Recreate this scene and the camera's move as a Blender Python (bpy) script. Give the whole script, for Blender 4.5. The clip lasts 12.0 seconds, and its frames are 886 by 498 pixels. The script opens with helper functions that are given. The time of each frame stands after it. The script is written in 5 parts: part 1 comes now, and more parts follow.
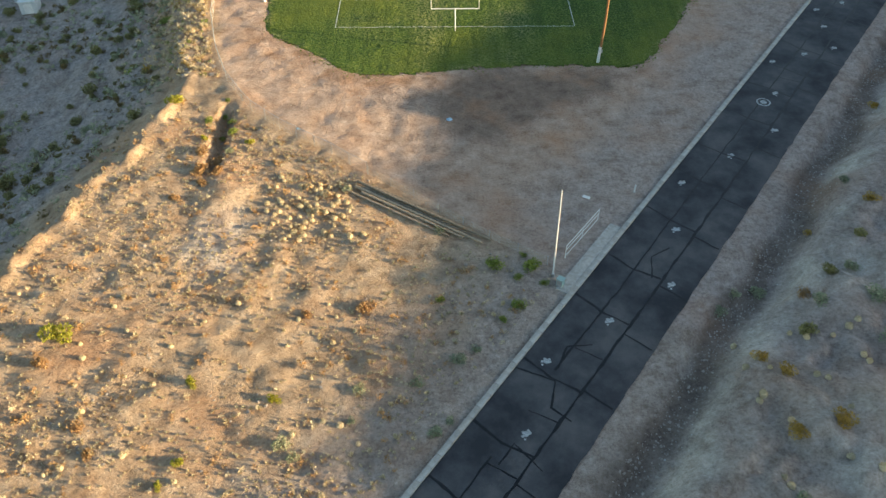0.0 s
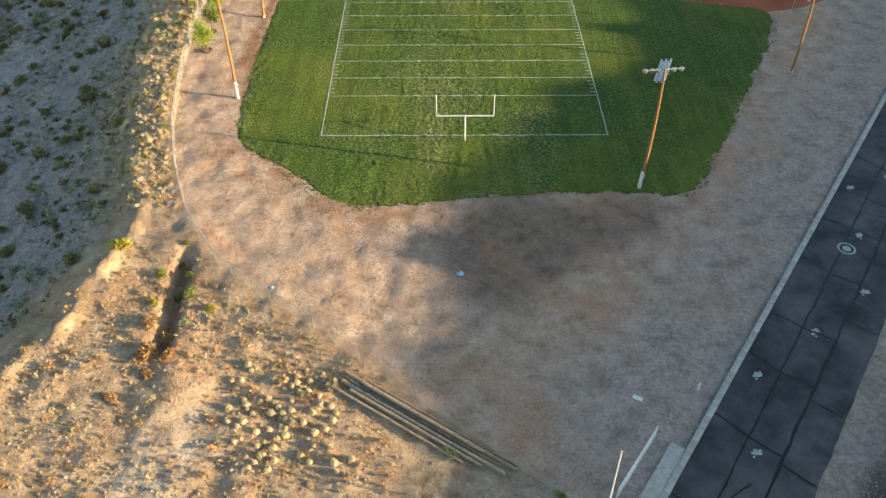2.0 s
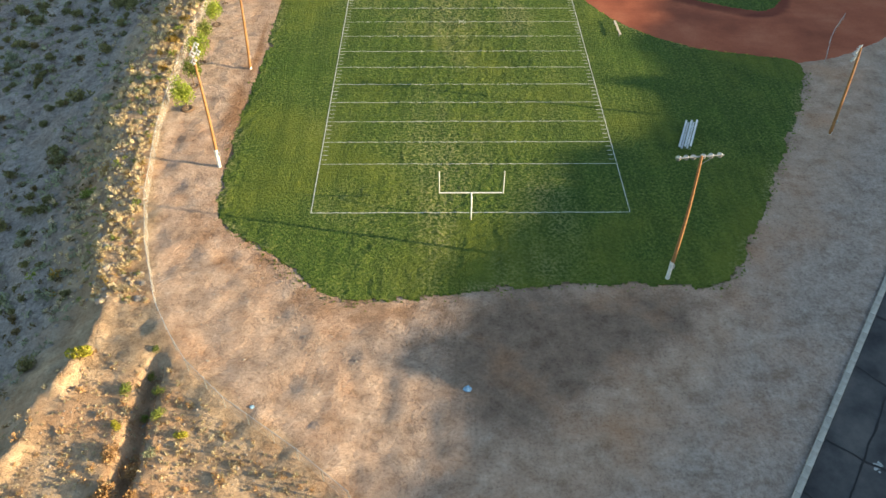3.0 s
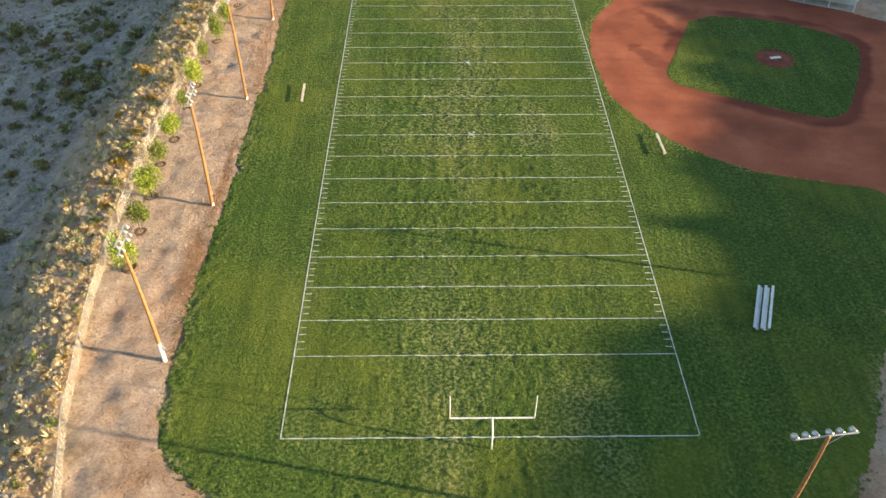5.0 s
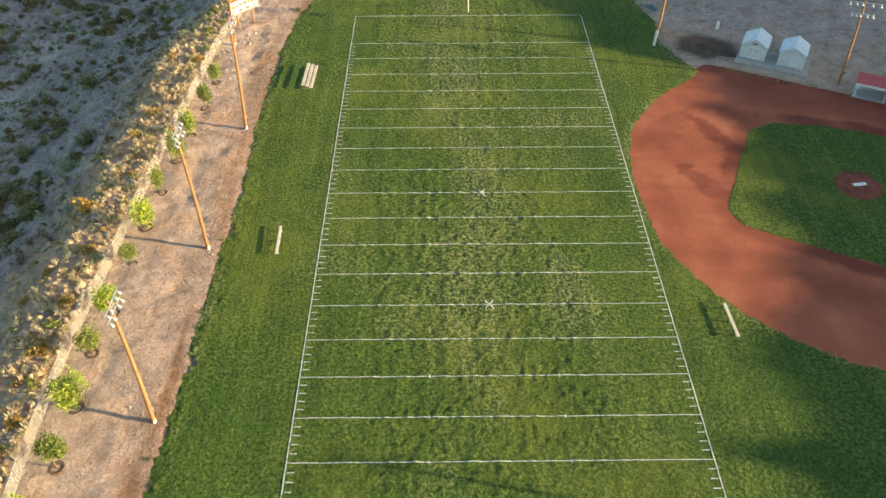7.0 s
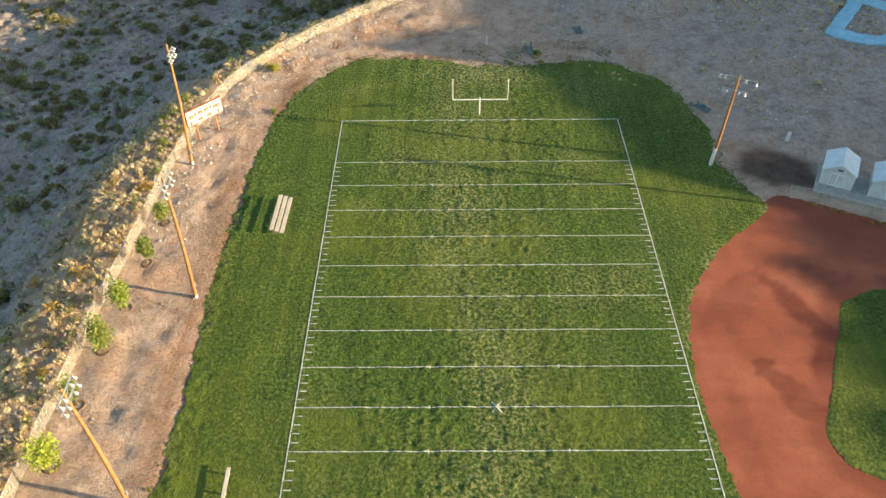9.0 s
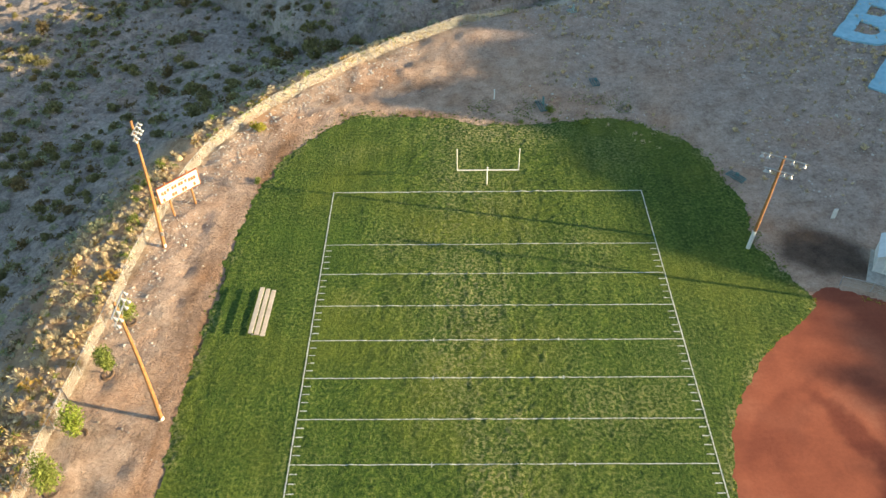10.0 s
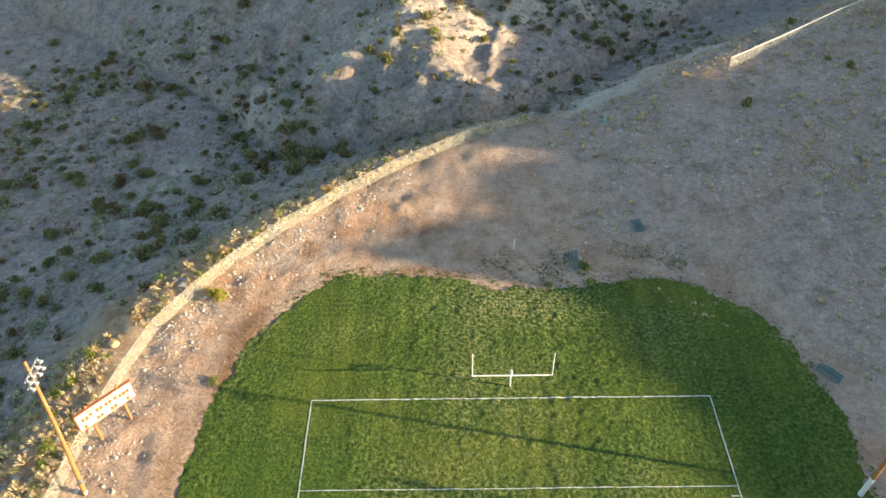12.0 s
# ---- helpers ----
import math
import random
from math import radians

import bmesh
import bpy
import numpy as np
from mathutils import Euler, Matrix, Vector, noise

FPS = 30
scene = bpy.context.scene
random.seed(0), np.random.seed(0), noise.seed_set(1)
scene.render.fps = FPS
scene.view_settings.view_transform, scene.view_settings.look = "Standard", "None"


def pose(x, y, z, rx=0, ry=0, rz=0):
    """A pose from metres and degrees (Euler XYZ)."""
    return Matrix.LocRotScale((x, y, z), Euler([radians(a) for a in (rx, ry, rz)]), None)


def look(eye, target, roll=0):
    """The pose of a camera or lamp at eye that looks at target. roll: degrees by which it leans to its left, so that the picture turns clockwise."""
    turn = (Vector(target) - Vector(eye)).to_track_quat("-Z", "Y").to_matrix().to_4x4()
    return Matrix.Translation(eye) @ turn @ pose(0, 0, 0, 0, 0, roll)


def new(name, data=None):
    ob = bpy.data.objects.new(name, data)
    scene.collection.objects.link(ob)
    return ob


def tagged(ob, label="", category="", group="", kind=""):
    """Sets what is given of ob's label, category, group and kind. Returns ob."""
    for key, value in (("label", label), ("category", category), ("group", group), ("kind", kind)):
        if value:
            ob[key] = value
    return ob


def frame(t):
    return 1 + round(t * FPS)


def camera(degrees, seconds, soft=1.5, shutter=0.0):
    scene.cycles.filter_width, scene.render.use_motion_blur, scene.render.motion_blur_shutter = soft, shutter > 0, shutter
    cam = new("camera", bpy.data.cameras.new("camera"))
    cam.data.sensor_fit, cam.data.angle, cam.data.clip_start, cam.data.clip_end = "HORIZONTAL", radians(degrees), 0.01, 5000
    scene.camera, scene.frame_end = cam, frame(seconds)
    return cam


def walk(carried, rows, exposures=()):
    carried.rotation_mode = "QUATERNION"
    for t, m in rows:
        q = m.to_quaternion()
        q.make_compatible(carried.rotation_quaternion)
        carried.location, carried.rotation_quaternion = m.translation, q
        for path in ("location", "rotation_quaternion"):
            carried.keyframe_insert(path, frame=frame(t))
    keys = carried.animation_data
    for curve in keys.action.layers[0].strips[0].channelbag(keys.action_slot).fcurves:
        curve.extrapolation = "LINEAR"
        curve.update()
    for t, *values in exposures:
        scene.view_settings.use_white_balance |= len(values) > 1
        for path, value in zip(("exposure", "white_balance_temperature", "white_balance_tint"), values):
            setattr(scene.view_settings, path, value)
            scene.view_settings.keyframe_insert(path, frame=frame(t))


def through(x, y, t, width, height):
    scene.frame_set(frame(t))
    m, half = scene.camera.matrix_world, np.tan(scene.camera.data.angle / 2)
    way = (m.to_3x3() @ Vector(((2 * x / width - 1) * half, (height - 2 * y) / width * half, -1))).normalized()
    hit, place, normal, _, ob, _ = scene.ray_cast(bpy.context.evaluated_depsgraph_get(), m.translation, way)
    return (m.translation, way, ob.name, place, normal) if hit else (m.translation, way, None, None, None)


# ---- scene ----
cam = camera(59.0, 12.0)
PATH = [
    (0, (-1.906, -109.861, 58.438), (-1.908, -108.418, 57.053), -0.4),
    (0.5, (-2.238, -103.06, 58.487), (-2.237, -101.619, 57.1), -0.3),
    (1, (-2.578, -96.193, 58.541), (-2.574, -94.751, 57.155), -0.2),
    (1.5, (-2.918, -89.238, 58.609), (-2.912, -87.794, 57.225), -0.1),
    (2, (-3.206, -82.161, 58.704), (-3.198, -80.717, 57.32), -0.0),
    (2.5, (-3.453, -75.074, 58.771), (-3.444, -73.627, 57.391), 0.0),
    (3, (-3.678, -67.923, 58.819), (-3.667, -66.473, 57.442), 0.1),
    (4.8, (-4.561, -41.498, 58.692), (-4.544, -40.04, 57.323), 0.1),
    (5, (-4.626, -38.541, 58.691), (-4.609, -37.081, 57.323), 0.1),
    (5.5, (-4.769, -31.212, 58.714), (-4.753, -29.751, 57.348), 0.1),
    (6, (-4.93, -23.884, 58.737), (-4.914, -22.42, 57.375), 0.1),
    (6.5, (-5.107, -16.617, 58.795), (-5.092, -15.154, 57.433), 0.1),
    (7, (-5.23, -9.15, 58.881), (-5.217, -7.685, 57.519), -0.1),
    (7.2, (-5.207, -6.078, 58.904), (-5.197, -4.614, 57.541), -0.2),
    (9, (-4.307, 22.369, 59.262), (-4.32, 23.821, 57.886), -0.7),
    (9.5, (-4.209, 29.975, 59.292), (-4.228, 31.425, 57.915), -1.0),
    (10, (-4.283, 37.377, 59.301), (-4.305, 38.828, 57.925), -1.0),
    (10.5, (-4.474, 44.753, 59.291), (-4.496, 46.206, 57.916), -1.2),
    (11, (-4.809, 52.115, 59.278), (-4.828, 53.571, 57.906), -1.2),
    (11.5, (-5.272, 59.429, 59.275), (-5.286, 60.886, 57.905), -1.1),
    (12, (-5.795, 66.65, 59.301), (-5.802, 68.11, 57.933), -0.9),
]
walk(cam, [(t, look(eye, target, roll)) for t, eye, target, roll in PATH], [(0, 1.66, 6450, 3), (3, 1.72, 6450, 3), (9.5, 1.72, 6450, 3), (12, 1.86, 6450, 3)])

# ---------------------------------------------------------------- light
SUN_EL = radians(11.0)
SUN_TO = Vector((0.9786 * math.cos(SUN_EL), -0.2056 * math.cos(SUN_EL), math.sin(SUN_EL)))
world = bpy.data.worlds.new("world")
scene.world = world
world.use_nodes = True
wn = world.node_tree.nodes
sky = wn.new("ShaderNodeTexSky")
sky.sky_type = "NISHITA"
sky.sun_disc = False
sky.sun_elevation = SUN_EL
sky.sun_rotation = radians(101.9)
wn["Background"].inputs["Strength"].default_value = 0.105
world.node_tree.links.new(sky.outputs[0], wn["Background"].inputs["Color"])
sun = new("sun", bpy.data.lights.new("sun", "SUN"))
sun.data.energy, sun.data.angle, sun.data.color = 5.0, radians(0.55), (1.0, 0.73, 0.44)
sun.matrix_world = look((0, 0, 200), Vector((0, 0, 200)) - SUN_TO * 10)

# ---------------------------------------------------------------- materials


def material(name, rough=0.9, metal=0.0, specular=0.3):
    m = bpy.data.materials.new(name)
    m.use_nodes = True
    b = m.node_tree.nodes["Principled BSDF"]
    b.inputs["Roughness"].default_value = rough
    b.inputs["Metallic"].default_value = metal
    b.inputs["Specular IOR Level"].default_value = specular
    return m, m.node_tree.nodes, m.node_tree.links, b


def noise_tex(n, l, scale, detail=4.0, rough=0.6, space="Object"):
    co = n.new("ShaderNodeTexCoord")
    t = n.new("ShaderNodeTexNoise")
    t.inputs["Scale"].default_value, t.inputs["Detail"].default_value, t.inputs["Roughness"].default_value = scale, detail, rough
    l.new(co.outputs[space], t.inputs["Vector"])
    return t


def ramp(n, l, source, stops):
    r = n.new("ShaderNodeValToRGB")
    while len(r.color_ramp.elements) < len(stops):
        r.color_ramp.elements.new(0.5)
    for e, (p, c) in zip(r.color_ramp.elements, stops):
        e.position, e.color = p, (*c, 1)
    l.new(source, r.inputs[0])
    return r


def mix(n, l, fac, a, b, kind="MIX"):
    m = n.new("ShaderNodeMix")
    m.data_type, m.blend_type = "RGBA", kind
    for s, v in ((m.inputs[0], fac), (m.inputs[6], a), (m.inputs[7], b)):
        if isinstance(v, (int, float)):
            s.default_value = v
        elif isinstance(v, tuple):
            s.default_value = (*v, 1)
        else:
            l.new(v, s)
    return m.outputs[2]


def bump(n, l, b, height, strength, distance):
    u = n.new("ShaderNodeBump")
    u.inputs["Strength"].default_value, u.inputs["Distance"].default_value = strength, distance
    l.new(height, u.inputs["Height"])
    l.new(u.outputs[0], b.inputs["Normal"])


def mottled(name, dark, light, scale=3.0, rough=0.85, metal=0.0, bumps=0.3, vary=0.0, specular=0.3, wear=None):
    """Two tones mixed by noise, a second coarser scale over it, fine relief."""
    m, n, l, b = material(name, rough, metal, specular)
    t = noise_tex(n, l, scale, 6)
    c = ramp(n, l, t.outputs[0], ((0.3, dark), (0.7, light))).outputs[0]
    t2 = noise_tex(n, l, scale * 0.17, 3)
    c = mix(n, l, 0.35, c, ramp(n, l, t2.outputs[0], ((0.35, (0.6, 0.6, 0.6)), (0.65, (1, 1, 1)))).outputs[0], "MULTIPLY")
    if wear:
        t3 = noise_tex(n, l, scale * 0.6, 8, 0.7)
        c = mix(n, l, ramp(n, l, t3.outputs[0], ((0.56, (0, 0, 0)), (0.66, (1, 1, 1)))).outputs[0], c, wear)
    if vary:
        o = n.new("ShaderNodeObjectInfo")
        h = n.new("ShaderNodeHueSaturation")
        mp = n.new("ShaderNodeMapRange")
        mp.inputs["To Min"].default_value, mp.inputs["To Max"].default_value = 1 - vary, 1 + vary
        l.new(o.outputs["Random"], mp.inputs["Value"])
        l.new(mp.outputs[0], h.inputs["Value"])
        l.new(c, h.inputs["Color"])
        c = h.outputs[0]
    l.new(c, b.inputs["Base Color"])
    if bumps:
        t4 = noise_tex(n, l, scale * 4, 5)
        bump(n, l, b, t4.outputs[0], bumps, 0.05)
    return m


def soil_material():
    m, n, l, b = material("desert_soil", 0.95, 0, 0.15)
    a = n.new("ShaderNodeAttribute")
    a.attribute_name = "soil"
    sep = n.new("ShaderNodeSeparateColor")
    l.new(a.outputs["Color"], sep.inputs[0])
    big = noise_tex(n, l, 0.09, 6, 0.6)
    mid = noise_tex(n, l, 0.45, 12, 0.72)
    fine = noise_tex(n, l, 3.5, 10, 0.75)
    tan = ramp(n, l, mid.outputs[0], ((0.28, (0.24, 0.165, 0.105)), (0.5, (0.40, 0.29, 0.19)), (0.75, (0.56, 0.44, 0.31)))).outputs[0]
    pad = ramp(n, l, mid.outputs[0], ((0.26, (0.24, 0.16, 0.115)), (0.42, (0.37, 0.268, 0.205)), (0.58, (0.43, 0.325, 0.255)), (0.76, (0.54, 0.44, 0.365)))).outputs[0]
    rubble = noise_tex(n, l, 1.5, 12, 0.78)
    grey = ramp(n, l, rubble.outputs[0], ((0.3, (0.125, 0.107, 0.100)), (0.48, (0.29, 0.256, 0.240)), (0.7, (0.48, 0.432, 0.405)))).outputs[0]
    damp_dark = ramp(n, l, mid.outputs[0], ((0.3, (0.065, 0.045, 0.035)), (0.7, (0.14, 0.10, 0.075)))).outputs[0]
    c = mix(n, l, sep.outputs[0], tan, pad)
    c = mix(n, l, sep.outputs[1], c, grey)
    c = mix(n, l, sep.outputs[2], c, damp_dark)
    pale = ramp(n, l, rubble.outputs[0], ((0.3, (0.38, 0.335, 0.285)), (0.7, (0.62, 0.565, 0.495)))).outputs[0]
    c = mix(n, l, a.outputs["Alpha"], c, pale)
    brown = n.new("ShaderNodeAttribute")
    brown.attribute_name = "trodden"
    c = mix(n, l, brown.outputs["Fac"], c, ramp(n, l, mid.outputs[0], ((0.3, (0.13, 0.070, 0.038)), (0.7, (0.29, 0.165, 0.092)))).outputs[0])
    patch = noise_tex(n, l, 0.4, 12, 0.68)
    c = mix(n, l, 0.85, c, ramp(n, l, patch.outputs[0], ((0.34, (0.66, 0.62, 0.58)), (0.5, (1, 1, 1)), (0.68, (1.22, 1.2, 1.18)))).outputs[0], "MULTIPLY")
    rust = ramp(n, l, big.outputs[0], ((0.5, (0, 0, 0)), (0.7, (0.62, 0.62, 0.62)))).outputs[0]
    dry = n.new("ShaderNodeMath")
    dry.operation = "MULTIPLY_ADD"
    dry.inputs[1].default_value, dry.inputs[2].default_value = -0.8, 1.0
    l.new(sep.outputs[1], dry.inputs[0])
    c = mix(n, l, mix(n, l, 1.0, rust, dry.outputs[0], "MULTIPLY"), c, (0.40, 0.215, 0.115))
    st = ramp(n, l, fine.outputs[0], ((0.34, (0.55, 0.53, 0.51)), (0.48, (0.97, 0.97, 0.97)), (0.6, (1.1, 1.1, 1.1)), (0.7, (1.5, 1.47, 1.42)))).outputs[0]
    c = mix(n, l, 0.8, c, st, "MULTIPLY")
    l.new(c, b.inputs["Base Color"])
    add = n.new("ShaderNodeMath")
    add.operation = "MULTIPLY_ADD"
    add.inputs[1].default_value = 0.25
    l.new(fine.outputs[0], add.inputs[0])
    l.new(mid.outputs[0], add.inputs[2])
    bump(n, l, b, add.outputs[0], 0.9, 0.6)
    return m


def turf_material(name, worn=True):
    """Clumpy mown grass: clumps, blades, mowing streaks, lush and yellowed areas, worn straw."""
    m, n, l, b = material(name, 0.85, 0, 0.2)
    co = n.new("ShaderNodeTexCoord")
    mp = n.new("ShaderNodeMapping")
    mp.inputs["Scale"].default_value = (0.8, 0.035, 1.0)
    l.new(co.outputs["Object"], mp.inputs["Vector"])
    streak = n.new("ShaderNodeTexNoise")
    streak.inputs["Scale"].default_value, streak.inputs["Detail"].default_value = 1.0, 5.0
    l.new(mp.outputs[0], streak.inputs["Vector"])
    clump = noise_tex(n, l, 2.9, 5, 0.66)
    fine = noise_tex(n, l, 6.0, 5, 0.7)
    mid = noise_tex(n, l, 0.22, 7, 0.65)
    big = noise_tex(n, l, 0.045, 5, 0.6)
    # The darkest stop paints the shadow gaps between clumps into the colour.
    c = ramp(n, l, clump.outputs[0], ((0.33, (0.011, 0.033, 0.004)), (0.45, (0.042, 0.083, 0.011)), (0.56, (0.079, 0.121, 0.020)), (0.7, (0.158, 0.182, 0.050)))).outputs[0]
    c = mix(n, l, 0.45, c, ramp(n, l, fine.outputs[0], ((0.3, (0.45, 0.5, 0.4)), (0.5, (1, 1, 1)), (0.7, (1.5, 1.4, 1.5)))).outputs[0], "MULTIPLY")
    c = mix(n, l, ramp(n, l, big.outputs[0], ((0.48, (0, 0, 0)), (0.62, (0.6, 0.6, 0.6)))).outputs[0], c, (0.114, 0.139, 0.018))
    c = mix(n, l, ramp(n, l, big.outputs[0], ((0.34, (0.45, 0.45, 0.45)), (0.46, (0, 0, 0)))).outputs[0], c, (0.034, 0.084, 0.009))
    if worn:
        a = n.new("ShaderNodeAttribute")
        a.attribute_name = "worn"
        mu = n.new("ShaderNodeMath")
        mu.operation = "MULTIPLY"
        f = ramp(n, l, clump.outputs[0], ((0.47, (0, 0, 0)), (0.6, (1, 1, 1)))).outputs[0]
        l.new(a.outputs["Fac"], mu.inputs[0])
        l.new(f, mu.inputs[1])
        c = mix(n, l, mu.outputs[0], c, (0.33, 0.30, 0.17))
    c = mix(n, l, 0.8, c, ramp(n, l, mid.outputs[0], ((0.32, (0.72, 0.78, 0.72)), (0.5, (1, 1, 1)), (0.68, (1.2, 1.14, 1.1)))).outputs[0], "MULTIPLY")
    c = mix(n, l, 0.7, c, ramp(n, l, streak.outputs[0], ((0.35, (0.74, 0.8, 0.72)), (0.62, (1.16, 1.12, 1.1)))).outputs[0], "MULTIPLY")
    l.new(c, b.inputs["Base Color"])
    add = n.new("ShaderNodeMath")
    add.operation = "MULTIPLY_ADD"
    add.inputs[1].default_value = 0.45
    l.new(fine.outputs[0], add.inputs[0])
    l.new(clump.outputs[0], add.inputs[2])
    bump(n, l, b, add.outputs[0], 0.75, 0.42)
    return m


def clay_material():
    m, n, l, b = material("red_clay", 0.95, 0, 0.15)
    mid = noise_tex(n, l, 0.16, 6, 0.55)
    fine = noise_tex(n, l, 3.0, 8, 0.7)
    c = ramp(n, l, mid.outputs[0], ((0.3, (0.24, 0.073, 0.042)), (0.5, (0.315, 0.10, 0.056)), (0.7, (0.38, 0.135, 0.078)))).outputs[0]
    a = n.new("ShaderNodeAttribute")
    a.attribute_name = "damp_dark"
    c = mix(n, l, a.outputs["Fac"], c, (0.125, 0.034, 0.024))
    c = mix(n, l, 0.5, c, ramp(n, l, fine.outputs[0], ((0.3, (0.75, 0.72, 0.7)), (0.65, (1.1, 1.1, 1.1)))).outputs[0], "MULTIPLY")
    l.new(c, b.inputs["Base Color"])
    bump(n, l, b, fine.outputs[0], 0.3, 0.05)
    return m


def asphalt_material():
    m, n, l, b = material("asphalt", 0.8, 0, 0.3)
    big = noise_tex(n, l, 0.17, 7, 0.62)
    fine = noise_tex(n, l, 12.0, 6, 0.7)
    c = ramp(n, l, big.outputs[0], ((0.36, (0.024, 0.026, 0.031)), (0.5, (0.054, 0.056, 0.061)), (0.64, (0.092, 0.090, 0.090)))).outputs[0]
    c = mix(n, l, 0.5, c, ramp(n, l, fine.outputs[0], ((0.3, (0.7, 0.7, 0.7)), (0.7, (1.25, 1.25, 1.25)))).outputs[0], "MULTIPLY")
    l.new(c, b.inputs["Base Color"])
    bump(n, l, b, fine.outputs[0], 0.25, 0.02)
    return m


def line_paint_material():
    """White line marking, scuffed through to the grass."""
    m, n, l, b = material("line_paint", 0.8, 0, 0.2)
    t = noise_tex(n, l, 5.0, 6, 0.75)
    c = ramp(n, l, t.outputs[0], ((0.36, (0.10, 0.13, 0.05)), (0.52, (0.55, 0.58, 0.55)))).outputs[0]
    l.new(c, b.inputs["Base Color"])
    return m


def chain_link_material():
    m, n, l, b = material("chain_link", 0.55, 0.15, 0.4)
    b.inputs["Base Color"].default_value = (0.60, 0.585, 0.53, 1)
    co = n.new("ShaderNodeTexCoord")
    waves = []
    for turn in (45, -45):
        mp = n.new("ShaderNodeMapping")
        mp.inputs["Rotation"].default_value = (0, 0, radians(turn))
        w = n.new("ShaderNodeTexWave")
        w.inputs["Scale"].default_value = 3.0
        l.new(co.outputs["UV"], mp.inputs["Vector"])
        l.new(mp.outputs[0], w.inputs["Vector"])
        waves.append(w)
    mx = n.new("ShaderNodeMath")
    mx.operation = "MAXIMUM"
    l.new(waves[0].outputs["Fac"], mx.inputs[0])
    l.new(waves[1].outputs["Fac"], mx.inputs[1])
    r = ramp(n, l, mx.outputs[0], ((0.935, (0, 0, 0)), (0.995, (1, 1, 1))))
    tr = n.new("ShaderNodeBsdfTransparent")
    ms = n.new("ShaderNodeMixShader")
    l.new(r.outputs[0], ms.inputs[0])
    l.new(tr.outputs[0], ms.inputs[1])
    l.new(b.outputs[0], ms.inputs[2])
    l.new(ms.outputs[0], n["Material Output"].inputs[0])
    return m


def leaf_material(name, dark, light, through=0.25):
    m, n, l, b = material(name, 0.75, 0, 0.2)
    g = n.new("ShaderNodeNewGeometry")
    o = n.new("ShaderNodeObjectInfo")
    c = ramp(n, l, g.outputs["Random Per Island"], ((0.0, dark), (1.0, light))).outputs[0]
    c = mix(n, l, 0.5, c, ramp(n, l, o.outputs["Random"], ((0.0, (0.6, 0.62, 0.6)), (1.0, (1.25, 1.15, 1.0)))).outputs[0], "MULTIPLY")
    l.new(c, b.inputs["Base Color"])
    t = n.new("ShaderNodeBsdfTranslucent")
    l.new(c, t.inputs["Color"])
    ms = n.new("ShaderNodeMixShader")
    ms.inputs[0].default_value = through
    l.new(b.outputs[0], ms.inputs[1])
    l.new(t.outputs[0], ms.inputs[2])
    l.new(ms.outputs[0], n["Material Output"].inputs[0])
    return m


SOIL = soil_material()
TURF = turf_material("turf")
INFIELD_TURF = turf_material("infield_turf", False)
CLAY = clay_material()
ASPHALT = asphalt_material()
LINE = line_paint_material()
MESH_WIRE = chain_link_material()
DAMP_CLAY = mottled("damp_clay", (0.12, 0.036, 0.025), (0.22, 0.068, 0.042), 1.2, 0.95)
TAR = mottled("crack_sealer", (0.006, 0.006, 0.007), (0.016, 0.016, 0.018), 2.0, 0.45, bumps=0.1)
CONCRETE = mottled("concrete", (0.30, 0.29, 0.26), (0.47, 0.45, 0.41), 2.5, 0.9, vary=0.08, bumps=0.2)
ROAD_PAINT = mottled("road_paint", (0.14, 0.155, 0.16), (0.52, 0.56, 0.56), 5.0, 0.8)
POLE_WOOD = mottled("pole_wood", (0.26, 0.125, 0.05), (0.42, 0.22, 0.09), 3.0, 0.8, vary=0.1)
OLD_WOOD = mottled("weathered_wood", (0.19, 0.145, 0.10), (0.40, 0.32, 0.23), 4.0, 0.9, vary=0.35)
PLANK_WOOD = mottled("plank_wood", (0.50, 0.42, 0.34), (0.68, 0.60, 0.51), 4.0, 0.8, vary=0.08)
WHITE_PAINT = mottled("white_paint", (0.66, 0.66, 0.64), (0.82, 0.82, 0.80), 2.0, 0.55, bumps=0.05, wear=(0.5, 0.49, 0.45))
GALVANISED = mottled("galvanised_steel", (0.40, 0.41, 0.42), (0.56, 0.57, 0.58), 5.0, 0.42, 0.7, bumps=0.05)
ALUMINIUM = mottled("aluminium_plank", (0.60, 0.61, 0.63), (0.74, 0.75, 0.77), 3.0, 0.45, 0.35, bumps=0.05)
LENS = mottled("lamp_lens", (0.55, 0.6, 0.62), (0.7, 0.74, 0.76), 4.0, 0.12, 0.1, bumps=0.0, specular=0.6)
RED_ROOF = mottled("red_roof_sheet", (0.34, 0.05, 0.06), (0.46, 0.09, 0.09), 1.5, 0.5, vary=0.06)
SHED_WALL = mottled("shed_siding", (0.52, 0.55, 0.56), (0.68, 0.70, 0.70), 2.0, 0.7)
SHED_ROOF = mottled("shed_roof", (0.55, 0.62, 0.66), (0.70, 0.77, 0.80), 1.5, 0.6)
DARK_TRIM = mottled("dark_trim", (0.05, 0.05, 0.055), (0.11, 0.11, 0.11), 3.0, 0.6)
BLUE_PAINT = mottled("blue_rock_paint", (0.20, 0.42, 0.56), (0.33, 0.56, 0.69), 1.2, 0.85, bumps=0.5, wear=(0.22, 0.40, 0.52))
BOARD_CREAM = mottled("board_face", (0.62, 0.55, 0.47), (0.76, 0.69, 0.60), 3.0, 0.6)
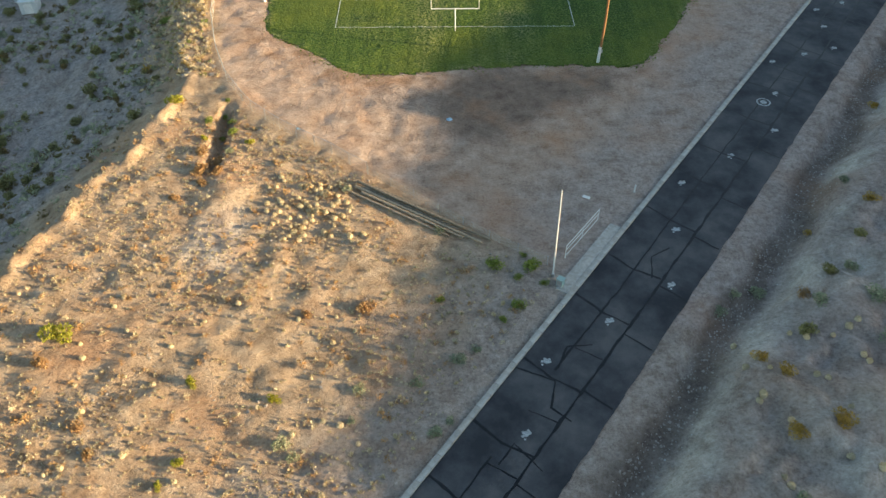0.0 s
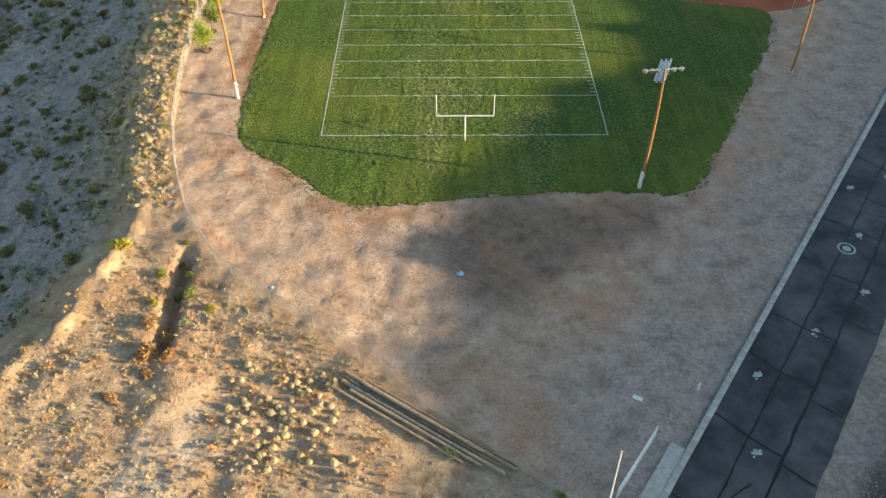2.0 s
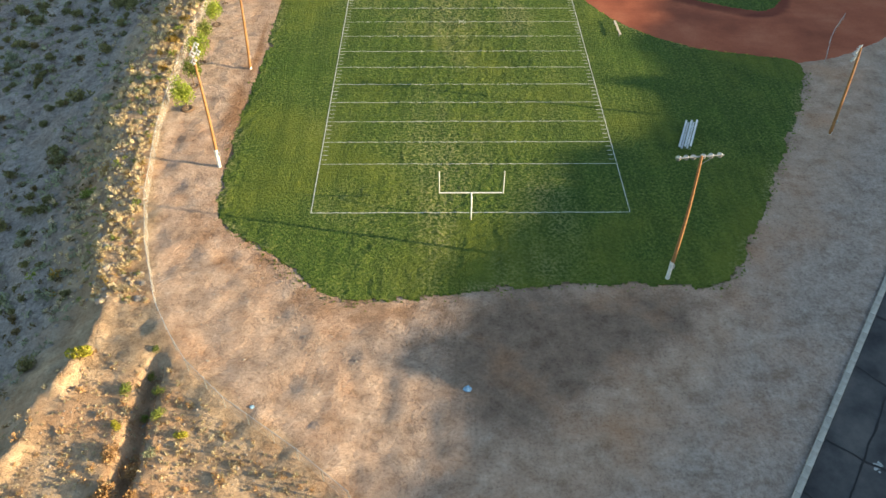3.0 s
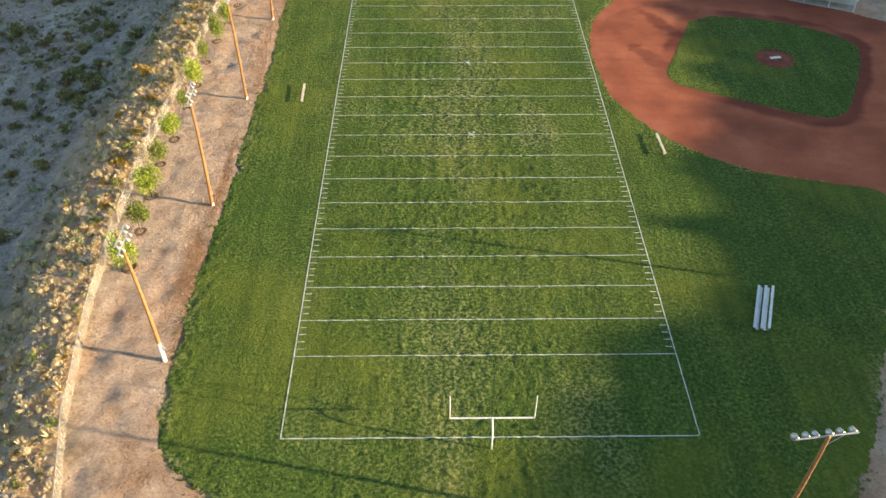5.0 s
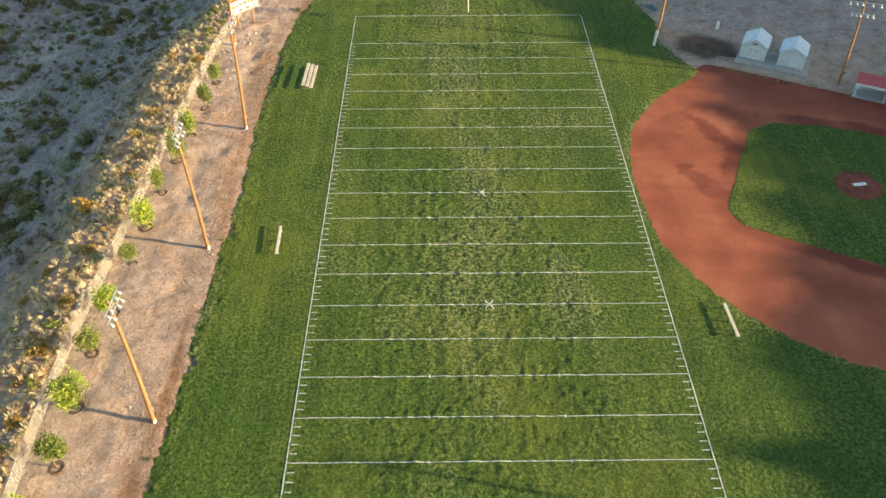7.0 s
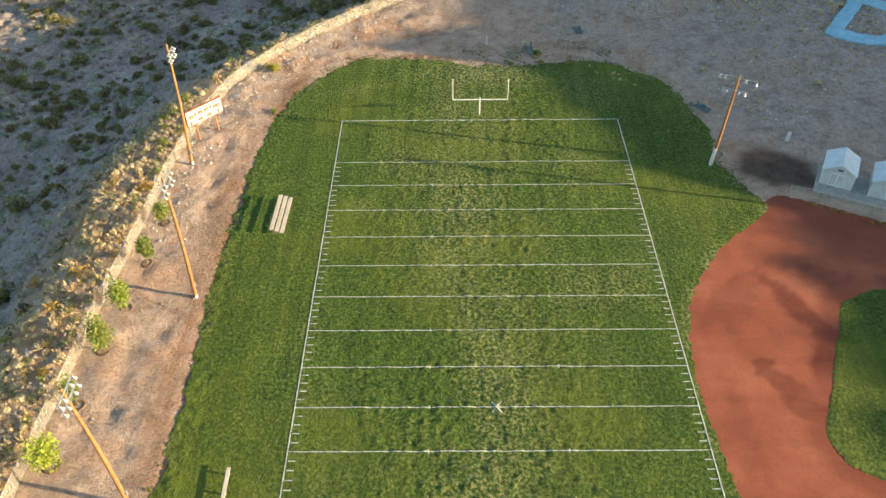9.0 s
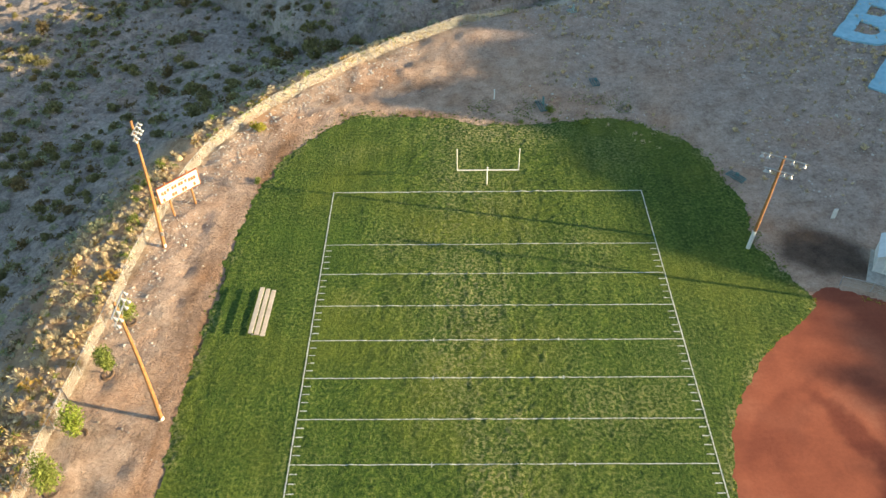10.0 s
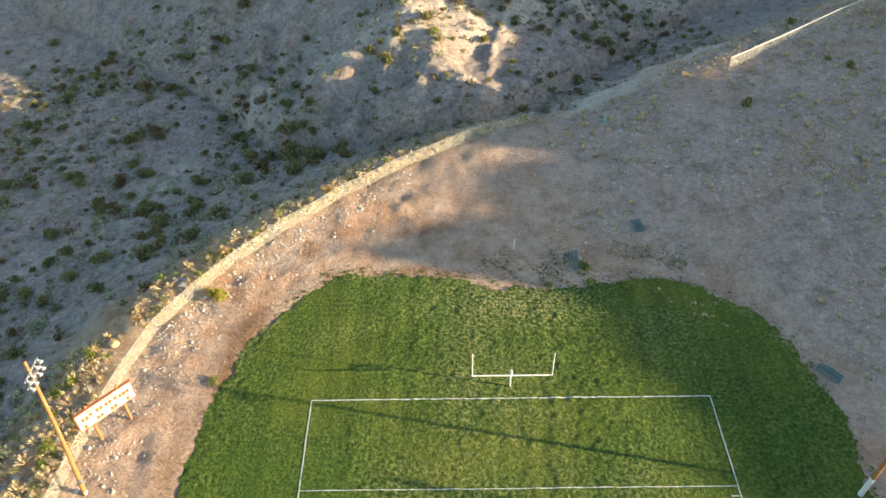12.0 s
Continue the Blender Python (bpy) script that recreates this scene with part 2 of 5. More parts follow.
BOARD_RED = mottled("board_red", (0.30, 0.08, 0.04), (0.42, 0.14, 0.07), 3.0, 0.6)
GREEN_METAL = mottled("green_cabinet", (0.26, 0.38, 0.36), (0.38, 0.50, 0.47), 3.0, 0.5)
TEAL = mottled("teal_equipment", (0.06, 0.13, 0.14), (0.14, 0.24, 0.25), 5.0, 0.6)
ROCK = mottled("rock", (0.24, 0.20, 0.17), (0.48, 0.42, 0.36), 1.5, 0.9, vary=0.2)
PALE_ROCK = mottled("pale_rock", (0.36, 0.34, 0.31), (0.66, 0.63, 0.58), 1.5, 0.9)
BLUE_TARP = mottled("blue_plastic", (0.14, 0.30, 0.50), (0.40, 0.58, 0.72), 6.0, 0.5)
BARK = mottled("bark", (0.10, 0.07, 0.045), (0.20, 0.15, 0.10), 6.0, 0.95)
CREOSOTE = leaf_material("creosote_leaf", (0.17, 0.17, 0.075), (0.34, 0.32, 0.15), 0.4)
BRIGHT_LEAF = leaf_material("bright_leaf", (0.145, 0.200, 0.045), (0.330, 0.375, 0.100), 0.4)
# On shrubs this tone holds the low sun; on the clay rim it is yellowed grass.
YELLOW_LEAF = leaf_material("yellow_green_leaf", (0.238, 0.252, 0.035), (0.504, 0.462, 0.070), 0.35)
SAGE_LEAF = leaf_material("sage_leaf", (0.210, 0.238, 0.154), (0.392, 0.420, 0.280))
GOLD_LEAF = leaf_material("golden_bloom", (0.300, 0.200, 0.050), (0.560, 0.390, 0.110), 0.35)
RUST_LEAF = leaf_material("rusty_twig", (0.33, 0.19, 0.085), (0.55, 0.36, 0.18), 0.25)
LIME_LEAF = leaf_material("lime_leaf", (0.20, 0.29, 0.045), (0.44, 0.50, 0.10), 0.45)
TURF_LEAF = leaf_material("turf_blade", (0.12, 0.19, 0.03), (0.27, 0.33, 0.07), 0.5)
BROWN_LEAF = leaf_material("brown_olive_leaf", (0.115, 0.090, 0.042), (0.26, 0.205, 0.10), 0.3)
STRAW = leaf_material("dry_straw", (0.50, 0.41, 0.26), (0.80, 0.70, 0.49), 0.35)

# ---------------------------------------------------------------- mesh helpers


def part(name, bm, mat, parent=None, label="", smooth=False):
    me = bpy.data.meshes.new(name)
    bm.normal_update()
    bm.to_mesh(me)
    bm.free()
    me.materials.append(mat)
    if smooth:
        me.polygons.foreach_set("use_smooth", [True] * len(me.polygons))
    ob = new(name, me)
    if parent:
        ob.parent = parent
    if label:
        ob["label"] = label
    return ob


def raw(name, verts, faces, mat, parent=None, smooth=False):
    me = bpy.data.meshes.new(name)
    me.from_pydata(verts if isinstance(verts, list) else verts.tolist(), [], faces if isinstance(faces, list) else faces.tolist())
    me.materials.append(mat)
    if smooth:
        me.polygons.foreach_set("use_smooth", [True] * len(me.polygons))
    me.update()
    ob = new(name, me)
    if parent:
        ob.parent = parent
    return ob


def empty(name, m, label, category, group=""):
    ob = new(name)
    ob.empty_display_size = 0.3
    ob.matrix_basis = m
    return tagged(ob, label, category, group)


def box(bm, size, centre=(0, 0, 0), turn=None, bevel=0.0):
    r = bmesh.ops.create_cube(bm, size=1.0)["verts"]
    bmesh.ops.scale(bm, vec=size, verts=r)
    if bevel:
        edges = list({e for v in r for e in v.link_edges})
        r = list({v for f in bmesh.ops.bevel(bm, geom=edges, offset=bevel, segments=1, affect="EDGES")["faces"] for v in f.verts} | {v for v in r if v.is_valid})
    m = Matrix.Translation(centre) @ (turn.to_4x4() if turn else Matrix())
    bmesh.ops.transform(bm, matrix=m, verts=r)
    return bm


def rod(bm, a, b, r0, r1=None, seg=10):
    a, b = Vector(a), Vector(b)
    d = b - a
    m = Matrix.Translation((a + b) / 2) @ d.to_track_quat("Z", "Y").to_matrix().to_4x4()
    bmesh.ops.create_cone(bm, cap_ends=True, segments=seg, radius1=r0, radius2=r0 if r1 is None else r1, depth=d.length, matrix=m)
    return bm


def B():
    return bmesh.new()


def tube(points, radii, seg=12):
    """One closed skin along bent points."""
    bm, rings = B(), []
    pts = [Vector(p) for p in points]
    for i, (p, r) in enumerate(zip(pts, radii)):
        d = (pts[min(i + 1, len(pts) - 1)] - pts[max(i - 1, 0)]).normalized()
        q = Vector((0, 0, 1)).rotation_difference(d)
        rings.append([bm.verts.new(p + q @ Vector((r * math.cos(a), r * math.sin(a), 0))) for a in np.linspace(0, 2 * math.pi, seg + 1)[:-1]])
    for a, b_ in zip(rings, rings[1:]):
        for i in range(seg):
            bm.faces.new((a[i], a[(i + 1) % seg], b_[(i + 1) % seg], b_[i]))
    bm.faces.new(rings[0][::-1])
    bm.faces.new(rings[-1])
    return bm


def lattice(x, y, seed):
    """Hash of whole numbers to 0..1."""
    h = (x.astype(np.int64) * 374761393 + y.astype(np.int64) * 668265263 + seed * 1274126177) & 0x7FFFFFFF
    h = ((h ^ (h >> 13)) * 1103515245) & 0x7FFFFFFF
    return ((h ^ (h >> 16)) & 0xFFFF) / 65535.0


def grain(x, y, size, octaves=4, seed=1, keep=0.5):
    """Smooth random relief, about -1 to 1."""
    x, y = np.asarray(x, float) / size, np.asarray(y, float) / size
    total, amp, norm = 0.0, 1.0, 0.0
    for o in range(octaves):
        ix, iy = np.floor(x), np.floor(y)
        fx, fy = x - ix, y - iy
        fx, fy = fx * fx * (3 - 2 * fx), fy * fy * (3 - 2 * fy)
        a, b_, c, d = (lattice(ix + i, iy + j, seed + o) for i, j in ((0, 0), (1, 0), (0, 1), (1, 1)))
        total = total + amp * ((a + (b_ - a) * fx) * (1 - fy) + (c + (d - c) * fx) * fy - 0.5) * 2
        norm += amp
        amp *= keep
        x, y = x * 2.03 + 17.1, y * 2.03 - 9.7
    return total / norm * 1.5


def side(x, y, line):
    """Distance to a polyline, negative on its left-hand side going along it."""
    x, y = np.asarray(x, float), np.asarray(y, float)
    best, sign = np.full(x.shape, 1e9), np.ones(x.shape)
    for (ax, ay), (bx, by) in zip(line, line[1:]):
        dx, dy = bx - ax, by - ay
        f = np.clip(((x - ax) * dx + (y - ay) * dy) / (dx * dx + dy * dy), 0, 1)
        d = np.hypot(x - ax - f * dx, y - ay - f * dy)
        cross = dx * (y - ay) - dy * (x - ax)
        near = d < best - 1e-9
        best, sign = np.where(near, d, best), np.where(near, np.where(cross > 0, -1.0, 1.0), sign)
    return best * sign


def smooth_step(v, a, b):
    f = np.clip((np.asarray(v, float) - a) / (b - a), 0, 1)
    return f * f * (3 - 2 * f)


def inside(x, y, poly):
    """Distance into a closed polygon, positive inside."""
    x, y = np.asarray(x, float), np.asarray(y, float)
    best, odd = np.full(x.shape, 1e9), np.zeros(x.shape, bool)
    for (ax, ay), (bx, by) in zip(poly, poly[1:] + poly[:1]):
        dx, dy = bx - ax, by - ay
        f = np.clip(((x - ax) * dx + (y - ay) * dy) / (dx * dx + dy * dy + 1e-9), 0, 1)
        best = np.minimum(best, np.hypot(x - ax - f * dx, y - ay - f * dy))
        odd ^= ((ay > y) != (by > y)) & (x < dx * (y - ay) / (dy if abs(dy) > 1e-9 else 1e-9) + ax)
    return np.where(odd, best, -best)


def rounded(poly, turns=2):
    for _ in range(turns):
        poly = [p for a, b in zip(poly, poly[1:] + poly[:1]) for p in ((0.75 * a[0] + 0.25 * b[0], 0.75 * a[1] + 0.25 * b[1]), (0.25 * a[0] + 0.75 * b[0], 0.25 * a[1] + 0.75 * b[1]))]
    return poly


# ---------------------------------------------------------------- plan
FENCE = [(9.0, -51.5), (3.3, -47.6), (-11, -35.9), (-16.8, -31), (-22.4, -27.1), (-27.7, -21.9), (-31.7, -15.5), (-35, -7), (-37.5, 2), (-39.5, 15), (-40.7, 30),
         (-40.9, 42), (-40.3, 60), (-40, 74), (-39.2, 86), (-38.6, 99), (-37.2, 109.3), (-35, 118.2), (-31, 125), (-25.2, 132), (-17.8, 139.3), (-10.5, 144.6), (-1.5, 149.6), (6.8, 152.7)]
BANK = [(-85, -170), (-58, -85), (-47.5, -52), (-43, -35), (-39.5, -22), (-38.5, -13), (-42.3, 3), (-45.7, 20), (-46.9, 45), (-45.9, 70), (-44.3, 100), (-41, 114), (-34, 126.5), (-26, 136),
        (-15, 145), (0, 153), (12, 157), (22, 163), (30, 169), (45, 178), (70, 191), (120, 216), (180, 245), (600, 300)]
SPUR = [(-160, 260), (-75, 205), (-47, 182), (-30, 162), (-14, 157.5), (0, 160), (12, 171), (40, 203), (90, 240), (180, 285), (600, 330)]
TURF_EDGE = rounded([(-29, 34), (-29.6, 22), (-29.8, 6.6), (-28.6, -1), (-25, -4.5), (-21.2, -6.8), (-17.8, -10.8), (-14, -13.3), (-8.8, -13.5), (1, -12), (7.3, -11.3), (21, -11.4), (25.5, -11.6),
                     (28.5, -8.8), (33, -0.7), (38.1, 8.7), (44.1, 19.5), (48.3, 28.5), (49, 33.8), (45, 34.9), (38.5, 36.5), (33.5, 38.2), (28.8, 41.2), (24.5, 45.6), (21, 51.5), (19.2, 57.5), (18.6, 65.5), (19.2, 72.1),
                     (21.3, 79), (26, 85.2), (32.4, 90.7), (32.8, 92.3), (30.1, 97.2), (28.9, 100), (29.8, 104.5), (28.8, 110.8), (27, 118.2), (21.8, 123.2), (15.8, 125.2), (9.9, 124), (5.3, 123), (-0.4, 124), (-6, 125.6),
                     (-11.5, 125.8), (-16.3, 126.5), (-21.5, 122.3), (-26.3, 115.2), (-28.3, 103), (-29, 92.8), (-29, 80), (-28.7, 63), (-29.2, 48)], 1)
CLAY_EDGE = rounded([(49.4, 33.4), (45, 34.8), (38.3, 36.5), (33.3, 38.2), (28.6, 41.2), (24.3, 45.7), (20.9, 51.5), (19, 57.5), (18.5, 65.5), (19.1, 72.1), (21.3, 79.2), (26.1, 85.5), (32.4, 91),
                     (34.2, 93.5), (37.5, 92.3), (47, 87.3), (53, 84.5), (61, 80), (78, 68), (80, 56), (66, 42), (57, 36)], 1)
INFIELD = rounded([(36.6, 78.9), (48, 77.6), (55.3, 74), (58.9, 70.3), (59.8, 67), (53.2, 53.4), (50, 49.4), (46.5, 48.9), (30, 57.1), (28.5, 59.5), (28.8, 61.7), (32.7, 70.2)], 1)
ROAD_O, ROAD_U, ROAD_N = Vector((-4.8, -78.1)), Vector((0.585, 0.811)), Vector((0.811, -0.585))
ROAD_W = 9.7

# shade line, as (y, x) on the playing level; an unseen south-east hill is added to cast it
SHADE_Y = [-160, -110, -90, -75, -70, -64, -56, -47, -36, -31, -25, -21, -16, -10, -3, 3, 8, 11, 17, 21, 27, 29, 31, 36, 50, 65, 77, 90, 94, 97, 99.5, 102, 105.5, 109, 112, 116, 120, 124, 127, 130, 133, 136, 140, 144, 148, 153, 160, 200]
SHADE_X = [0, -8, -12, -11, -11, -8, -4, -3, -6, -4, -2, -9, -3, 0, 4, 7, 9.5, 14, 22.5, 25, 25, 18, 26, 27, 34, 35, 36, 36, 33, 26, 22, 17, 17.5, 16.5, 15, 11.5, 9.5, 8.5, -2, -15, -9, -3, -5, -6, -1, 0, -40, -40]
CREST_X = 160.0


# Height of the unseen ridge, worked back from the shade line it must throw.
def crest_height(s):
    t = math.tan(SUN_EL)
    ys, xs = np.array(SHADE_Y, float), np.array(SHADE_X, float)
    along = ys - (CREST_X - xs) * 0.2101
    high = (CREST_X - xs) / 0.9786 * t
    o = np.argsort(along)
    h = np.interp(s, along[o], high[o])
    h = h + np.where(s > 58, 0.14, 0.5) * grain(s, s * 0 + 3.3, 5.0, 3, 71)
    # Past 122 the crest is notched to let sun onto the northern spur.
    return np.where(s > 122, np.interp(s, [122, 127.5, 129.5, 150, 154, 175], [36, 37, 29.3, 28.6, 38, 40]) + 0.8 * grain(s, s * 0 + 1.3, 4, 3, 72), h)


def height(x, y):
    x, y = np.asarray(x, float), np.asarray(y, float)
    d = -side(x, y, BANK) + grain(x, y, 14, 3, 11) * 1.6 * smooth_step(np.abs(side(x, y, FENCE)), 2, 7)
    out = np.clip(d, 0, None)
    z = np.interp(out, [0, 1.2, 3, 8, 14, 22, 35, 60, 400], [0, -0.4, -1.5, -4.1, -6.9, -9.9, -12.2, -13, -14])
    up = np.clip(-side(x, y, SPUR), 0, None)
    z = z + np.interp(up, [0, 0.7, 2.4, 6, 15, 40, 90, 400], [0, 2.4, 4.3, 6.3, 11, 24, 38, 60]) * (1 + 0.12 * grain(x, y, 22, 3, 5))
    gully = np.exp(-(up - 8) ** 2 / 60) * np.abs(grain(x * 1.6, y * 0.35, 9, 2, 9))
    z = z - 2.2 * gully * (up > 0)
    level = smooth_step(d, 3, -6)
    inner = np.maximum(inside(x, y, TURF_EDGE), inside(x, y, CLAY_EDGE))
    rise = np.clip(0.8 * (y - 113) + 0.5 * (x - 22), 0, 160)
    z = z + 0.085 * rise * level * smooth_step(inner, 0.0, -7.0)
    r = (x - ROAD_O.x) * ROAD_N.x + (y - ROAD_O.y) * ROAD_N.y - ROAD_W
    front = smooth_step(y - 0.35 * x, 5, -25)
    z = z + front * (np.interp(np.where(r > 2.5, np.maximum(r + 1.5 * grain(x, y, 9, 3, 23), 2.5), r), [0.3, 2.5, 3.6, 5.2, 6.6, 8.4, 11, 16, 34], [0, -0.25, -0.95, -0.9, 0.0, 1.7, 2.4, 3.0, 4.4]) + smooth_step(r, 6, 12) * 1.1 * grain(x, y, 6, 4, 21))
    ridge = np.where(x < CREST_X, np.exp(-((x - CREST_X) / 24) ** 2), np.exp(-((x - CREST_X) / 70) ** 2))
    z = np.where(x > 95, np.maximum(z, 0) * (1 - ridge) + ridge * crest_height(y), z)
    rough = np.maximum(smooth_step(d, -3, 4), smooth_step(r, 4, 12))
    south = smooth_step(side(x, y, FENCE), 0.5, -3) * (1 - smooth_step(d, -3, 4)) * smooth_step(r + ROAD_W, -1.5, -4)
    z = z + rough * (0.55 * grain(x, y, 5, 4, 31) + 0.38 * grain(x, y, 1.7, 3, 37)) + south * (0.17 * grain(x, y, 3.6, 4, 41) + 0.07 * grain(x + 0.6 * y, y - 0.4 * x, 1.5, 3, 42))
    lip = np.exp(-((d + 1.0) / 0.9) ** 2) * smooth_step(y, -8, -22)
    z = z + lip * np.clip(0.4 + 1.1 * grain(x, y, 2.2, 3, 47), 0, 1.2)
    trench = np.hypot(np.clip(np.abs(y + 27.5) - 7.0, 0, None), x + 30.4 + 0.05 * (y + 27) + 0.3 * grain(y, y * 0, 3, 2, 45))
    z = z - 1.5 * smooth_step(trench, 1.3, 0.2) * smooth_step(y, -19, -23)
    z = z + 0.6 * np.exp(-((x + 27.5 - 0.1 * (y + 40)) / 2.4) ** 2 - ((y + 39.5) / 4.5) ** 2)
    road = smooth_step(np.abs(r + ROAD_W / 2), ROAD_W / 2 + 1.6, ROAD_W / 2 + 0.3)
    open_ground = (1 - smooth_step(inner, -3.5, -1.0)) * (1 - road)
    z = z + 0.19 * (1 - rough) * open_ground * (1 - 0.6 * smooth_step(x, -8, 6)) * grain(x, y, 2.2, 3, 43)
    return z - 0.14 * smooth_step(inner, -0.6, 0.6) - 0.12 * smooth_step(road, 0.5, 1)



def steps(*runs):
    v = [runs[0][0]]
    for a, b_, n in runs:
        v += list(np.linspace(a, b_, n + 1)[1:])
    return np.array(v)


def sheet(name, xs, ys, zf, mat, keep=None, smooth=True):
    X, Y = np.meshgrid(xs, ys)
    Z = zf(X, Y)
    nx, ny = len(xs), len(ys)
    idx = np.arange(nx * ny).reshape(ny, nx)
    f = np.stack([idx[:-1, :-1], idx[:-1, 1:], idx[1:, 1:], idx[1:, :-1]], -1).reshape(-1, 4)
    v = np.stack([X, Y, Z], -1).reshape(-1, 3)
    if keep is not None:
        k = keep(X, Y).reshape(-1)
        f = f[k[f].all(1)]
        used = np.unique(f)
        back = np.zeros(len(v), int)
        back[used] = np.arange(len(used))
        v, f = v[used], back[f]
    me = bpy.data.meshes.new(name)
    me.vertices.add(len(v))
    me.vertices.foreach_set("co", v.astype(np.float32).reshape(-1))
    me.loops.add(len(f) * 4)
    me.loops.foreach_set("vertex_index", f.astype(np.int32).reshape(-1))
    me.polygons.add(len(f))
    me.polygons.foreach_set("loop_start", np.arange(0, len(f) * 4, 4, dtype=np.int32))
    me.polygons.foreach_set("use_smooth", np.full(len(f), smooth))
    me.update(calc_edges=True)
    me.materials.append(mat)
    return new(name, me), v


# ---------------------------------------------------------------- ground
gx = steps((-1800, -400, 8), (-400, -150, 14), (-150, -105, 22), (-105, 76, 340), (76, 240, 56), (240, 500, 14), (500, 1800, 8))
gy = steps((-1800, -400, 8), (-400, -170, 12), (-170, -92, 50), (-92, 215, 580), (215, 400, 40), (400, 1800, 10))
ground, gv = sheet("ground", gx, gy, height, SOIL)
tagged(ground, "dry tan and grey desert soil with gravel and banks", "ground", kind="structure")
px, py = gv[:, 0], gv[:, 1]
shape = (len(gy), len(gx))


def sampler(values):
    """A quick look-up of a quantity of the ground between its grid points."""
    table = values.reshape(shape)

    def look_up(x, y):
        i, j = int(np.searchsorted(gx, x)) - 1, int(np.searchsorted(gy, y)) - 1
        fx, fy = (x - gx[i]) / (gx[i + 1] - gx[i]), (y - gy[j]) / (gy[j + 1] - gy[j])
        return float((table[j, i] * (1 - fx) + table[j, i + 1] * fx) * (1 - fy) + (table[j + 1, i] * (1 - fx) + table[j + 1, i + 1] * fx) * fy)

    return look_up


ground_at = sampler(gv[:, 2].astype(float))
fence_at = sampler(side(px, py, FENCE))
bank_at = sampler(side(px, py, BANK))
turf_at = sampler(inside(px, py, TURF_EDGE))
n1 = grain(px, py, 6, 4, 51)
fence_side = side(px, py, FENCE) + n1 * 0.8
soil = np.zeros((len(gv), 4), np.float32)
soil[:, 3] = 1
off_bank = -side(px, py, BANK)
road_r = (px - ROAD_O.x) * ROAD_N.x + (py - ROAD_O.y) * ROAD_N.y
soil[:, 0] = smooth_step(fence_side, -0.5, 1.5)
grey_wash = smooth_step(off_bank + n1 * 2, 2, 9)
grey_east = np.maximum(smooth_step(px + 0.7 * (py - 100) + n1 * 8, 22, 48) * smooth_step(py, 85, 110), smooth_step(road_r + n1 * 3, -16, -4))
soil[:, 1] = np.maximum(grey_wash * 0.9, grey_east * 0.7)
outcrop = smooth_step(np.abs(off_bank - 2.0 + n1), 5.5, 2.0) * smooth_step(px, 7, 13) * smooth_step(px, 48, 34) * smooth_step(py, 148, 154)
road_out = road_r - ROAD_W
east_bank = smooth_step(py - 0.35 * px, 5, -25)
pale_soil = 0.95 * outcrop * smooth_step(n1, -0.9, 0.0)
pale_soil = np.maximum(pale_soil, 0.75 * east_bank * smooth_step(np.abs(road_out + 1.5 * grain(px, py, 9, 3, 23) - 8.2), 2.6, 0.8) * smooth_step(n1, -0.5, 0.3))
pale_soil = np.maximum(pale_soil, 0.5 * east_bank * smooth_step(road_out, 9, 13) * smooth_step(grain(px, py, 8, 3, 53), 0.0, 0.6))
pale_soil = np.maximum(pale_soil, 0.7 * smooth_step(np.hypot((px + 26.0) / 5.5, (py + 47.5) / 9.5) + 0.35 * n1, 1.1, 0.3))
pale_soil = np.maximum(pale_soil, 0.55 * smooth_step(np.abs(off_bank - 30 + 5 * grain(px, py, 30, 2, 55)), 5.5, 2.5) * smooth_step(py, 10, 40) * smooth_step(n1, -0.6, 0.3))
soil[:, 3] = pale_soil
soil[:, 1] *= 1 - outcrop
soil[:, 0] *= 1 - outcrop
damp_area = [(3, -12.5), (25, -13), (21, -19), (12, -24), (4, -30), (-2, -28), (-4, -20)]
mulch_area = [(30.8, 98), (32, 102.5), (36, 103), (40.5, 100), (40.5, 94.6), (34.6, 95)]
soil[:, 2] = np.maximum(np.maximum(smooth_step(inside(px, py, damp_area) + n1 * 2.0, -2.0, 3.0) * 0.62, smooth_step(inside(px, py, mulch_area) + n1 * 0.5, -1, 1.2)),
                        0.62 * smooth_step(np.abs(road_r - ROAD_W - 4.6 + 1.2 * n1), 2.4, 0.6) * smooth_step(py - 0.35 * px, 5, -20))
rim = inside(px, py, TURF_EDGE)
trodden = smooth_step(rim + 0.7 * grain(px, py * 0.25, 3, 3, 52), -4.2, -1.2) * (0.25 + 0.75 * smooth_step(grain(px * 1.6, py * 0.2, 2.4, 3, 54), -0.5, 0.4)) * smooth_step(px, -22, -26) * smooth_step(py, 2, 14)
trodden = np.maximum(trodden, smooth_step(rim, -7, -2) * smooth_step(px, 6, -4) * smooth_step(py, 4, -4) * 0.7 * smooth_step(grain(px, py, 2.5, 4, 56), -0.2, 0.5))
trodden = np.maximum(trodden, 0.65 * smooth_step(grain(px, py, 3.5, 4, 57), 0.1, 0.6) * smooth_step(rim, -11, -8) * smooth_step(py, 118, 124) * smooth_step(px, 0, -6))
bt = ground.data.attributes.new("trodden", "FLOAT", "POINT")
bt.data.foreach_set("value", (0.9 * trodden * smooth_step(fence_side, -0.5, 1.0)).astype(np.float32))
at = ground.data.attributes.new("soil", "FLOAT_COLOR", "POINT")
at.data.foreach_set("color", soil.reshape(-1))


